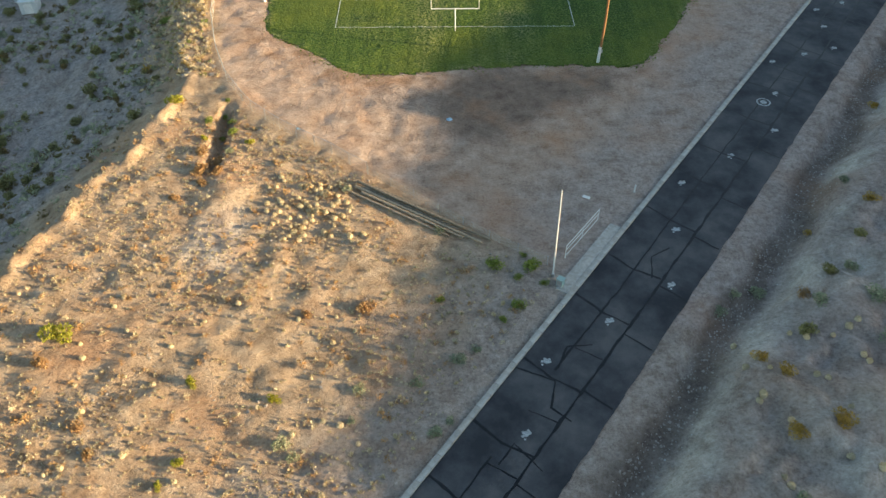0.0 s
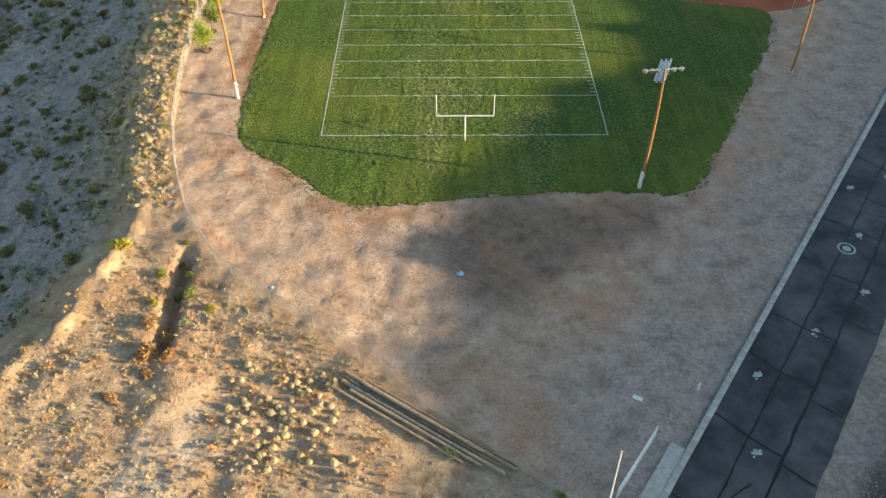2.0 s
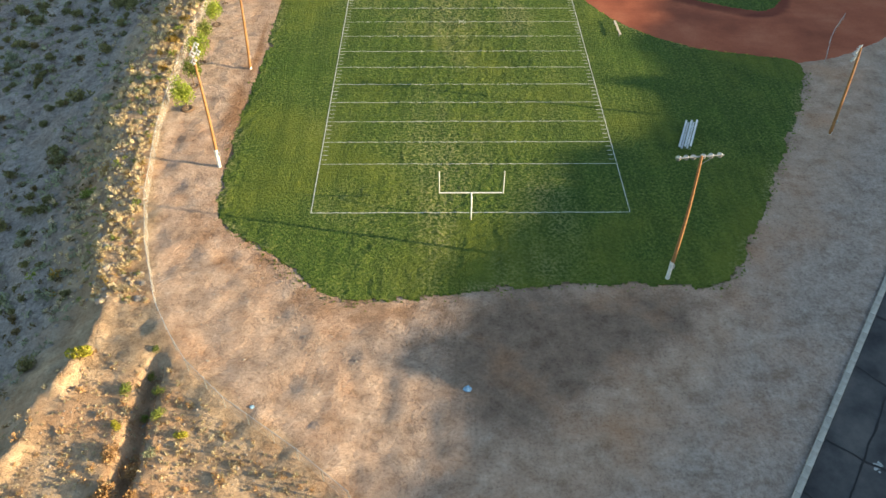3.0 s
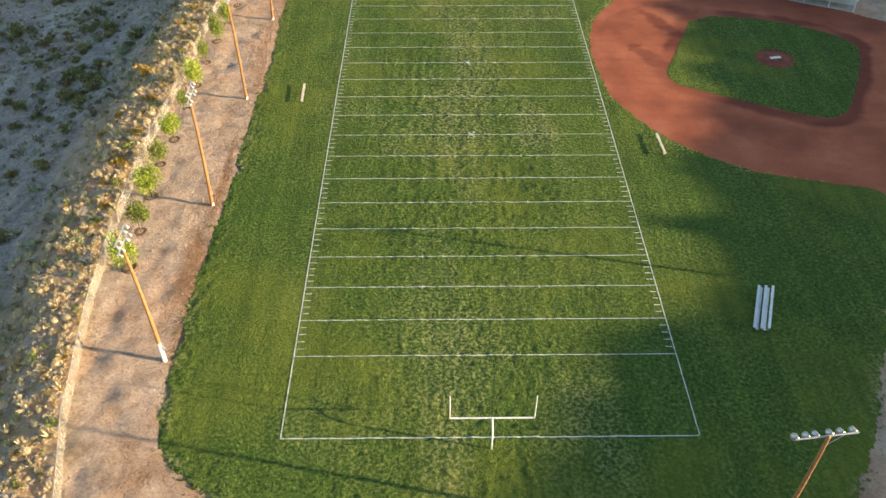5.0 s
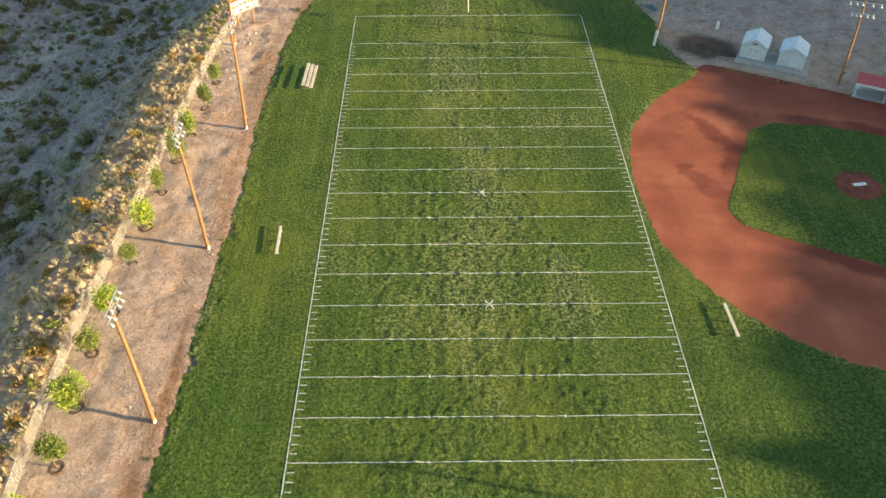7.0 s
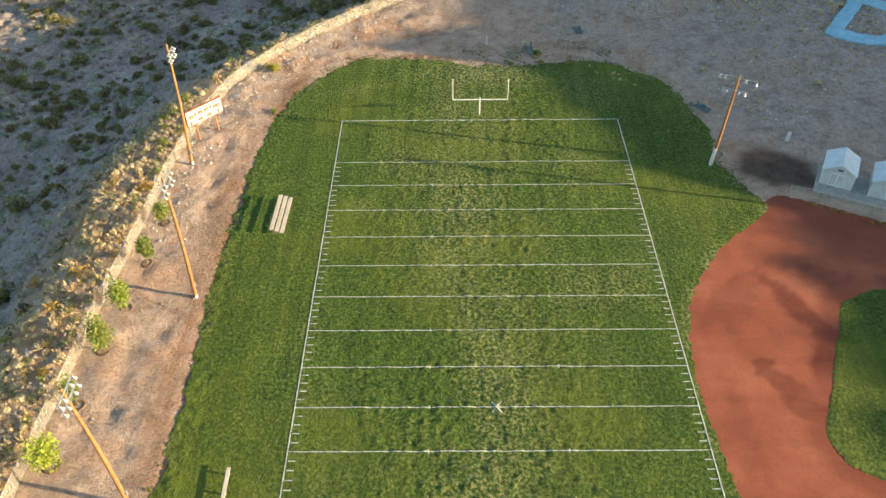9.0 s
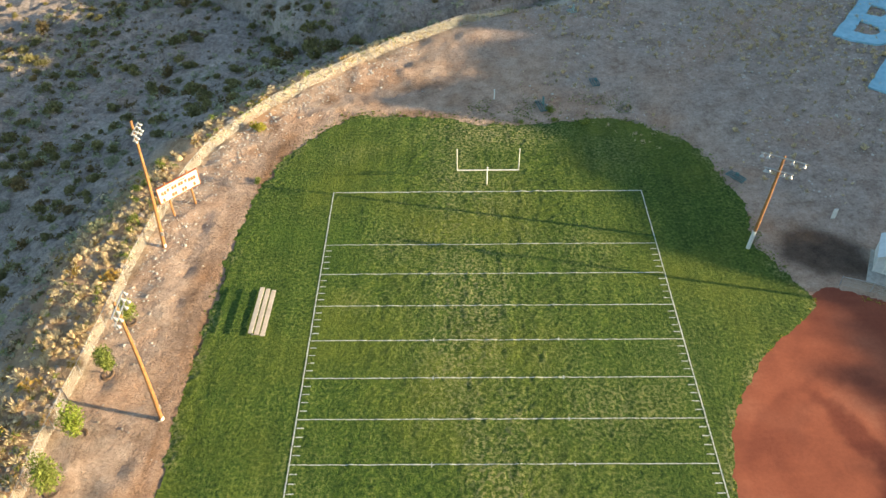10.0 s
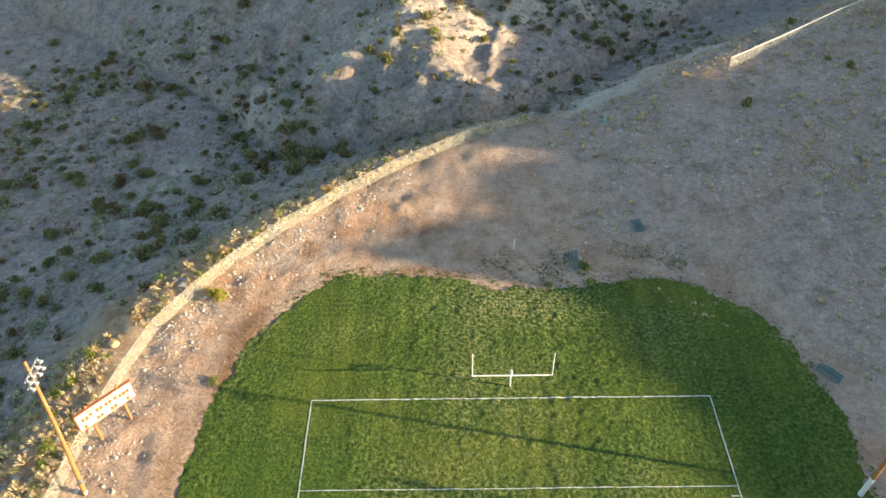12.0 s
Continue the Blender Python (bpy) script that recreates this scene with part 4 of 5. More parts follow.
# ---------------------------------------------------------------- fences


def resample(line, gap):
    pts = [Vector(p) for p in line]
    out, left = [pts[0]], gap
    for a, b in zip(pts, pts[1:]):
        length, done = (b - a).length, 0.0
        while length - done >= left:
            done += left
            out.append(a + (b - a) * done / length)
            left = gap
        left -= length - done
    return out


def fence(line, high, label, gap=3.0, rail=True, sag=0.0):
    pts = resample(line, gap)
    g = empty("chain_link_fence", Matrix.Translation((*pts[0], 0)), label, "fence")
    o = Vector((*pts[0], 0))
    zs = [ground_at(*p) for p in pts]
    pm = bpy.data.meshes.new("post")
    bm = rod(B(), (0, 0, -0.2), (0, 0, high + 0.05), 0.04, 0.04, 8)
    bmesh.ops.create_uvsphere(bm, u_segments=8, v_segments=4, radius=0.055, matrix=Matrix.Translation((0, 0, high + 0.06)))
    bm.to_mesh(pm)
    bm.free()
    pm.materials.append(GALVANISED)
    for i, (p, z) in enumerate(zip(pts, zs)):
        q = new("post", pm)
        q.parent = g
        q.matrix_basis = Matrix.LocRotScale(Vector((*p, z)) - o, Euler((random.uniform(-0.03, 0.03), random.uniform(-0.03, 0.03), 0)), None)
    run = 0.0
    rails = B()
    for i in range(len(pts) - 1):
        a, b = Vector((*pts[i], zs[i])) - o, Vector((*pts[i + 1], zs[i + 1])) - o
        d = (b - a).length
        me = bpy.data.meshes.new("mesh_panel")
        me.from_pydata([a + Vector((0, 0, 0.03)), b + Vector((0, 0, 0.03)), b + Vector((0, 0, high)), a + Vector((0, 0, high))], [], [(0, 1, 2, 3)])
        uv = me.uv_layers.new(name="UVMap")
        for k, c in enumerate(((run, 0), (run + d, 0), (run + d, high), (run, high))):
            uv.data[k].uv = c
        me.materials.append(MESH_WIRE)
        q = new("mesh_panel", me)
        q.parent = g
        run += d
        if rail:
            rod(rails, a + Vector((0, 0, high)), b + Vector((0, 0, high)), 0.028, 0.028, 6)
    if rail:
        part("top_rail", rails, GALVANISED, g)
    return g


fence(FENCE[2:], 1.75, "grey chain-link fence on steel posts along the bank")
fence(FENCE[:3], 1.2, "low sagging wire fence beside the timber pile", 3.6, False)
far_fence = fence([(33, 161), (43.3, 167), (63, 178.5), (80, 188)], 1.7, "distant pale chain-link fence across the gravel slope")
fp = [Vector((x, y, ground_at(x, y) + 1.78)) - Vector((33, 161, 0)) for x, y in resample([(33, 161), (43.3, 167), (63, 178.5), (80, 188)], 3.0)]
part("pipe_rail", tube(fp, [0.07] * len(fp), 8), WHITE_PAINT, far_fence, "white pipe rail")
fence([(36, 94.0), (38.9, 93.0), (48.0, 88.4)], 1.3, "low chain-link fence in front of the sheds")
fence([(52.7, 33.4), (56.2, 40.5), (60.5, 46.5)], 1.2, "low chain-link fence beside the infield")

# ---------------------------------------------------------------- sheds and dugout


def shed(x, y, turn, with_door):
    z = 0.18
    g = empty("shed", Matrix.LocRotScale((x, y, z), Euler((0, 0, turn)), None), "small pale garden shed with gable roof" + (" and glazed double door" if with_door else " and blank gable wall"), "shed", "storage sheds")
    w, d, h, r = 3.5, 3.8, 2.1, 0.95
    bm = B()
    loop = [(-w / 2, 0), (w / 2, 0), (w / 2, h), (0, h + r), (-w / 2, h)]
    f = [bm.verts.new((a, -d / 2, c)) for a, c in loop]
    b = [bm.verts.new((a, d / 2, c)) for a, c in loop]
    bm.faces.new(f)
    bm.faces.new(b[::-1])
    for i in range(5):
        bm.faces.new((f[(i + 1) % 5], f[i], b[i], b[(i + 1) % 5]))
    part("wall", bm, SHED_WALL, g)
    for k in (-1, 1):
        n = Vector((k * r, 0, w / 2)).normalized() * 0.05
        ang = math.atan2(r, w / 2) * k
        part("roof", box(B(), (math.hypot(w / 2, r) + 0.25, d + 0.4, 0.06), (k * (w / 4 + 0.06), 0, h + r / 2 + 0.04), Euler((0, ang, 0)).to_matrix(), 0.01), SHED_ROOF, g, "pale sheet roof slope")
    for k in (-1, 1):
        part("corner_trim", box(B(), (0.1, 0.1, h), (k * w / 2, -d / 2, h / 2), None, 0.01), WHITE_PAINT, g)
    if with_door:
        for k in (-1, 1):
            dr = part("door", box(B(), (0.8, 0.06, 1.85), (k * 0.42 - 0.05, -d / 2 - 0.03, 0.96), None, 0.01), WHITE_PAINT, g, "white door leaf")
            for a in (-1, 1):
                for c in (0, 1, 2):
                    part("pane", box(B(), (0.27, 0.02, 0.42), (k * 0.42 - 0.05 + a * 0.17, -d / 2 - 0.065, 0.5 + c * 0.5)), LENS, dr, "grey glass pane")
        part("gable_vent", box(B(), (0.7, 0.05, 0.22), (0, -d / 2 - 0.02, h + 0.28), None, 0.02), DARK_TRIM, g)
    return g


TURN = -0.46
shed(42.5, 96.8, TURN, True)
shed(47.3, 94.3, TURN, False)
slab = part("concrete_slab", box(B(), (10.2, 5.4, 0.3), (0, 0, 0), Euler((0, 0, TURN)).to_matrix(), 0.03), CONCRETE)
slab.location = (44.7, 94.6, 0.03)
tagged(slab, "pinkish concrete slab under the two sheds", "slab", kind="structure")

dug = empty("dugout", Matrix.LocRotScale((58.5, 83.2, 0), Euler((0, 0, TURN)), None), "open-fronted dugout with red sheet roof and white posts", "dugout")
part("roof", box(B(), (12.0, 2.9, 0.1), (0, 0.1, 2.3), Euler((0.12, 0, 0)).to_matrix(), 0.02), RED_ROOF, dug, "flat red sheet roof")
part("back_wall", box(B(), (11.6, 0.12, 2.2), (0, 1.3, 1.1), None, 0.01), SHED_WALL, dug, "pale back wall")
for k in (-5.7, -1.9, 1.9, 5.7):
    part("post", box(B(), (0.12, 0.12, 2.2), (k, -1.15, 1.1), None, 0.01), WHITE_PAINT, dug)
part("fascia", box(B(), (12.0, 0.06, 0.24), (0, -1.36, 2.1), None, 0.01), WHITE_PAINT, dug)
part("bench_seat", box(B(), (10.6, 0.4, 0.06), (0, 0.7, 0.5), None, 0.01), ALUMINIUM, dug)
part("floor", box(B(), (12.0, 2.7, 0.08), (0, 0.05, 0.05), None, 0.01), CONCRETE, dug)
part("front_rail", rod(B(), (-5.7, -1.15, 1.0), (5.7, -1.15, 1.0), 0.035, 0.035, 8), GALVANISED, dug)

# ---------------------------------------------------------------- scoreboard
sc = Vector((-35.35, 106.9, 0))
sa = math.atan2(3.8, 3.6)
score = empty("scoreboard", Matrix.LocRotScale((sc.x, sc.y, ground_at(sc.x, sc.y)), Euler((0, 0, sa)), None), "weathered cream scoreboard with dark digit windows on wooden legs", "scoreboard")
part("board", box(B(), (5.2, 0.22, 2.05), (0, 0, 3.45), None, 0.02), BOARD_CREAM, score)
for a, c, w, h in ((0, 4.5, 5.3, 0.1), (0, 2.42, 5.3, 0.1), (-2.62, 3.45, 0.1, 2.1), (2.62, 3.45, 0.1, 2.1)):
    part("frame", box(B(), (w, 0.28, h), (a, 0, c), None, 0.01), BOARD_RED, score, "rusty red frame")
for k in (-1, 1):
    part("leg", rod(B(), (1.45 * k, 0.1, -0.3), (1.45 * k, 0.1, 4.8), 0.13, 0.11, 10), POLE_WOOD, score)
for a, c in ((-2.1, 3.6), (-1.75, 3.6), (-1.35, 3.75), (-0.75, 3.75), (-0.4, 3.75), (0.1, 3.75), (0.45, 3.75), (0.95, 3.75), (1.4, 3.65), (1.75, 3.65), (2.1, 3.65), (-2.1, 2.75), (-0.9, 2.85), (-0.55, 2.85), (0.4, 2.85), (0.75, 2.85), (1.9, 2.8)):
    part("digit_window", box(B(), (0.3, 0.04, 0.46), (a, -0.12, c), None, 0.008), BOARD_RED, score, "dark reddish window")
for k in (-1.2, 0.5):
    part("text_bar", box(B(), (0.9, 0.02, 0.12), (k, -0.12, 4.2)), BOARD_RED, score)

# ---------------------------------------------------------------- painted hillside letters


def hill_letter(body, x, y, slim):
    c = bpy.data.curves.new("letter", "FONT")
    c.body, c.size, c.offset, c.extrude = body, 18.0, 0.35, 0.12
    tmp = new("letter_outline", c)
    bpy.context.view_layer.update()
    me = bpy.data.meshes.new_from_object(tmp.evaluated_get(bpy.context.evaluated_depsgraph_get()))
    bpy.data.objects.remove(tmp)
    bm = B()
    bm.from_mesh(me)
    bmesh.ops.triangulate(bm, faces=bm.faces[:])
    for _ in range(4):
        bmesh.ops.subdivide_edges(bm, edges=[e for e in bm.edges if e.calc_length() > 1.4], cuts=1)
        bmesh.ops.triangulate(bm, faces=[f for f in bm.faces if len(f.verts) > 3])
    up, right = Vector((0.607, 0.795)), Vector((0.795, -0.607))
    v = np.array([p.co for p in bm.verts])
    wx, wy = x + right.x * v[:, 0] * slim + up.x * v[:, 1], y + right.y * v[:, 0] * slim + up.y * v[:, 1]
    wx, wy = wx + 0.12 * grain(wx, wy, 0.8, 2, 95), wy + 0.12 * grain(wx, wy, 0.8, 2, 96)
    wz = height(wx, wy) + np.where(v[:, 2] > 0, 0.28, -0.1)
    for p, a, b_, c_ in zip(bm.verts, wx, wy, wz):
        p.co = (a, b_, c_)
    o = part("hillside_letter", bm, BLUE_PAINT)
    bpy.data.meshes.remove(me)
    return tagged(o, "huge pale blue letter %s laid on the gravel slope" % body, "painted letter", "letters on the slope")


hill_letter("B", 50.6, 141.6, 0.8)
hill_letter("D", 50.9, 129.0, 0.85)

# ---------------------------------------------------------------- timber pile, gate and small things
la, lb = Vector((-12.2, -38.0)), Vector((3.0, -48.2))
lu = (lb - la).normalized()
ln = Vector((-lu.y, lu.x))
for i, (off, s0, s1, r, dz) in enumerate(((-0.9, 1.6, 15.5, 0.17, 0), (-0.5, 0.3, 17.6, 0.19, 0), (-0.1, 1.0, 16.2, 0.16, 0), (0.32, 0.0, 18.3, 0.2, 0), (0.72, 2.2, 18.0, 0.17, 0), (-1.5, -0.8, 14.0, 0.15, 0), (0.1, 2.4, 15.0, 0.17, 0.32))):
    a, b = la + lu * s0 + ln * (off + 0.15), la + lu * s1 + ln * (off - 0.1)
    mid = (a + b) / 2
    bm = rod(B(), (-(b - a).length / 2, 0, 0), ((b - a).length / 2, 0, 0), r, r * 0.75, 12)
    o = part("timber_pole", bm, OLD_WOOD, smooth=False)
    za, zb = ground_at(a.x, a.y), ground_at(b.x, b.y)
    o.matrix_basis = Matrix.Translation((mid.x, mid.y, max(za, zb, ground_at(mid.x, mid.y)) + r * 0.8 + dz)) @ Matrix.Rotation(math.atan2(lu.y, lu.x), 4, "Z")
    tagged(o, "long weathered wooden pole lying in a pile", "timber", "poles of the timber pile")

gp = empty("gate_pole", Matrix.Translation((9.4, -53.2, ground_at(9.4, -53.2))), "tall thin pale metal pole by the gate", "pole")
part("shaft", rod(B(), (0, 0, -0.2), (-0.15, 0.2, 11.4), 0.09, 0.05, 10), WHITE_PAINT, gp)
part("base_collar", rod(B(), (0, 0, 0), (0, 0, 0.35), 0.2, 0.16, 12), GALVANISED, gp)
cab = empty("utility_cabinet", Matrix.LocRotScale((10.0, -54.5, ground_at(10, -54.5)), Euler((0, 0, yaw)), None), "small pale green metal cabinet on the ground", "cabinet")
part("body", box(B(), (0.7, 0.6, 1.0), (0, 0, 0.5), None, 0.03), GREEN_METAL, cab)
part("cap", box(B(), (0.78, 0.68, 0.08), (0, 0, 1.03), None, 0.02), GREEN_METAL, cab)
part("door", box(B(), (0.56, 0.04, 0.8), (0, -0.31, 0.5), None, 0.01), GALVANISED, cab)
ga, gb = Vector((11.0, -50.4, 0)), Vector((15.3, -44.6, 0))
gate = empty("swing_gate", Matrix.Translation((ga.x, ga.y, 0)), "pale tubular steel swing gate standing open", "gate")
gd = gb - ga
for h in (0.25, 1.1, 1.7):
    part("rail", rod(B(), (0, 0, h), (gd.x, gd.y, h), 0.045, 0.045, 8), WHITE_PAINT, gate)
for f in (0, 0.5, 1):
    part("stile", rod(B(), (gd.x * f, gd.y * f, -0.1 if f == 0 else 0.2), (gd.x * f, gd.y * f, 1.75), 0.05, 0.05, 8), WHITE_PAINT, gate)


def crate(name, x, y, size, mat, label, category, turn=0.0):
    g = empty(name, Matrix.LocRotScale((x, y, ground_at(x, y)), Euler((0, 0, turn)), None), label, category)
    w, d, h = size
    for a in (-1, 1):
        part("runner", box(B(), (w, 0.12, 0.12), (0, a * d / 2, 0.06), None, 0.02), mat, g)
    for k in range(4):
        part("slat", box(B(), (0.12, d, 0.1), (-w / 2 + w * k / 3, 0, 0.16), None, 0.02), mat, g)
    part("mast", box(B(), (0.15, 0.5, h), (w * 0.2, 0, h / 2 + 0.2), None, 0.04), mat, g)
    return g


crate("training_sled", 8.0, 127.6, (1.0, 2.6, 1.2), TEAL, "dark padded training sled on weedy ground", "sled", 0.2)
crate("steel_rack", 15.7, 132.2, (1.0, 1.8, 0.5), TEAL, "teal steel rack lying on the gravel", "rack", 0.15)
crate("folded_frame", 30.1, 112.1, (1.0, 2.2, 0.4), TEAL, "dark folded steel frame abandoned on bare gravel", "frame", 0.7)
crate("tank_stand", 14.6, 150.9, (1.2, 1.0, 0.9), GREEN_METAL, "small pale green stand on the gravel slope", "stand", 0.3)
for x, y, h, label in ((1.7, 129.5, 1.6, "white stake standing on the dirt beyond the turf"), (39.0, 104.4, 1.5, "pale marker board standing on the gravel"), (20.3, -39.6, 1.1, "short white stake beside the kerb")):
    g = empty("marker_stake", Matrix.Translation((x, y, ground_at(x, y))), label, "stake")
    part("stake", box(B(), (0.16 if x < 30 else 0.5, 0.1, h), (0, 0, h / 2 - 0.05), None, 0.02), WHITE_PAINT, g)
    part("foot", box(B(), (0.36, 0.3, 0.08), (0, 0, 0.03), None, 0.02), CONCRETE, g)
for x, y, s_ in ((-1.1, -24.7, 0.8), (-20.5, -26.6, 0.5)):
    bm = B()
    bmesh.ops.create_icosphere(bm, subdivisions=2, radius=0.5 * s_)
    for v in bm.verts:
        v.co = Vector((v.co.x * random.uniform(0.8, 1.2), v.co.y * random.uniform(0.7, 1.1), max(0, v.co.z) * 0.4 * random.uniform(0.4, 1.4)))
    o = part("plastic_scrap", bm, BLUE_TARP)
    o.location = (x, y, ground_at(x, y) - 0.02)
    tagged(o, "crumpled pale blue plastic scrap on bare dirt", "litter")
lit = empty("fallen_sign", Matrix.LocRotScale((14.6, -40.5, ground_at(14.6, -40.5)), Euler((0, 0, -0.5)), None), "white board lying flat on bare gravel", "board")
part("panel", box(B(), (0.9, 0.45, 0.06), (0, 0, 0.08), None, 0.01), WHITE_PAINT, lit)
part("stub", box(B(), (0.2, 0.1, 0.1), (0.5, 0.1, 0.06), None, 0.01), OLD_WOOD, lit)

# ---------------------------------------------------------------- yard down in the wash


def container(x, y, turn, size):
    z = ground_at(x, y)
    g = empty("storage_box", Matrix.LocRotScale((x, y, z), Euler((0, 0, turn)), None), "pale storage box in the yard below the bank", "storage box", "storage boxes in the yard")
    w, d, h = size
    part("body", box(B(), (w, d, h), (0, 0, h / 2), None, 0.04), SHED_WALL, g)
    part("lid", box(B(), (w + 0.15, d + 0.15, 0.12), (0, 0, h + 0.04), None, 0.03), SHED_ROOF, g, "pale flat roof")
    part("door", box(B(), (w * 0.5, 0.06, h * 0.8), (0, -d / 2 - 0.02, h * 0.42), None, 0.01), WHITE_PAINT, g)
    for a in (-1, 1):
        part("skid", box(B(), (w, 0.2, 0.3), (0, a * d * 0.4, 0.0), None, 0.02), OLD_WOOD, g)
    return g


container(-80.0, 29.5, 0.2, (3.0, 3.6, 2.4))
container(-84.5, 36.0, 0.2, (2.6, 3.0, 2.3))
up_ = empty("utility_pole", Matrix.Translation((-78.7, 37.8, ground_at(-78.7, 37.8))), "dark wooden utility pole in the shaded yard", "utility pole")
part("shaft", rod(B(), (0, 0, -0.3), (0, 0, 9.0), 0.16, 0.11, 10), OLD_WOOD, up_)
part("crossarm", box(B(), (1.8, 0.1, 0.12), (0, 0, 8.4), None, 0.01), OLD_WOOD, up_)

# ---------------------------------------------------------------- plants


def leaves(n, rx, rz, leaf, seed, lift=0.12, hollow=0.55, lobes=5):
    """Leaf blades round an uneven dome of several lobes, with stems from the root."""
    r = np.random.RandomState(seed)
    cen = np.stack([r.uniform(-0.5, 0.5, lobes) * rx, r.uniform(-0.5, 0.5, lobes) * rx, rz * r.uniform(0.3, 0.75, lobes)], 1)
    cen[0] = (0, 0, rz * 0.55)
    rad = r.uniform(0.42, 0.68, lobes)
    k = r.randint(0, lobes, n)
    d = r.normal(size=(n, 3))
    d /= np.linalg.norm(d, axis=1)[:, None]
    far = (hollow + (1 - hollow) * r.uniform(size=n) ** 0.6) * rad[k]
    c = cen[k] + d * far[:, None] * np.array([rx, rx, rz * 0.85])
    c[:, 2] = np.maximum(c[:, 2], lift * r.uniform(0.3, 1.2, n))
    a = r.normal(size=(n, 3)) + d * 0.9 + np.array([0, 0, 0.35])
    a /= np.linalg.norm(a, axis=1)[:, None]
    b = np.cross(a, r.normal(size=(n, 3)))
    b /= np.linalg.norm(b, axis=1)[:, None]
    s_ = leaf * r.uniform(0.6, 1.4, n)[:, None]
    v = np.stack([c - a * s_, c + b * s_ * 0.45, c + a * s_, c - b * s_ * 0.45], 1).reshape(-1, 3)
    f = np.arange(n * 4).reshape(n, 4)
    return v, f


def stems(cen_n, rx, rz, seed, w=0.02):
    r = np.random.RandomState(seed)
    v, f = [], []
    for i in range(cen_n):
        a = r.uniform(0, 2 * math.pi)
        tip = np.array([math.cos(a) * rx * r.uniform(0.2, 0.7), math.sin(a) * rx * r.uniform(0.2, 0.7), rz * r.uniform(0.5, 0.9)])
        s_ = np.array([-math.sin(a), math.cos(a), 0]) * w
        o = len(v)
        v += [tuple(-s_ + (0, 0, -0.1)), tuple(s_ + (0, 0, -0.1)), tuple(tip), tuple(np.array([0, 0, w * 2]) + (0, 0, -0.1))]
        f += [(o, o + 1, o + 2), (o + 1, o + 3, o + 2), (o + 3, o, o + 2)]
    return v, f


def plant_mesh(name, v, f, mat):
    me = bpy.data.meshes.new(name)
    me.from_pydata(v if isinstance(v, list) else v.tolist(), [], f if isinstance(f, list) else f.tolist())
    me.materials.append(mat)
    return me


def shrub_meshes(mat, leaf_n, leaf, rz, seeds, stem_mat=None):
    return [(plant_mesh("foliage", *leaves(leaf_n, 1.0, rz, leaf, s_), mat), plant_mesh("stems", *stems(9, 1.0, rz, s_), stem_mat or BARK)) for s_ in seeds]


def blades(n, r_out, h, w, seed):
    r = np.random.RandomState(seed)
    ang, lean = r.uniform(0, 2 * math.pi, n), r.uniform(0.1, 1.0, n) ** 0.7
    ln_ = h * r.uniform(0.75, 1.15, n)
    base = np.stack([np.cos(ang) * 0.15 * r_out * lean, np.sin(ang) * 0.15 * r_out * lean, np.full(n, -0.03)], 1)
    tip = np.stack([np.cos(ang) * r_out * lean, np.sin(ang) * r_out * lean, ln_ * (1.05 - 0.62 * lean ** 2)], 1)
    midp = base * 0.5 + tip * 0.5 + np.array([0, 0, 0.12 * h])
    sd = np.stack([-np.sin(ang), np.cos(ang), np.zeros(n)], 1) * w
    v = np.stack([base - sd, base + sd, midp + sd, tip, midp - sd], 1).reshape(-1, 3)
    f = np.arange(n * 5).reshape(n, 5)
    return v, f


KINDS = {
    "creosote": (shrub_meshes(CREOSOTE, 420, 0.13, 0.85, (1, 2, 3, 4)), "shrub", "dark olive desert shrub on gravel", "desert_shrub"),
    "yellow": (shrub_meshes(YELLOW_LEAF, 480, 0.12, 0.85, (11, 12, 13)), "shrub", "yellow-green desert shrub, low sun put into its leaf colour", "desert_shrub"),
    "bright": (shrub_meshes(BRIGHT_LEAF, 380, 0.12, 0.7, (21, 22, 23)), "weed", "fresh green weed clump on bare soil", "weed_clump"),
    "sage": (shrub_meshes(SAGE_LEAF, 420, 0.11, 0.75, (31, 32)), "shrub", "pale grey-green sagebrush on the bank", "sagebrush"),
    "gold": (shrub_meshes(GOLD_LEAF, 460, 0.11, 0.7, (41, 42)), "shrub", "golden flowering rabbitbrush on the bank", "rabbitbrush"),
    "rust": (shrub_meshes(RUST_LEAF, 340, 0.13, 0.6, (51, 52)), "shrub", "dry rust-coloured brush on tan soil", "dry_brush"),
}
prng = random.Random(77)


def shrub(kind, x, y, wide, tall=1.0):
    meshes, cat, label, name = KINDS[kind]
    fol, st = prng.choice(meshes)
    g = new(name)
    g.empty_display_size = 0.2
    g.matrix_basis = Matrix.LocRotScale((x, y, ground_at(x, y) - 0.04), Euler((0, 0, prng.uniform(0, 6.28))), (wide / 1.9, wide / 1.9, wide / 1.9 * tall))
    tagged(g, label, cat, cat + "s of the desert")
    for nm, me_ in (("foliage", fol), ("stems", st)):
        o = new(nm, me_)
        o.parent = g
    return g


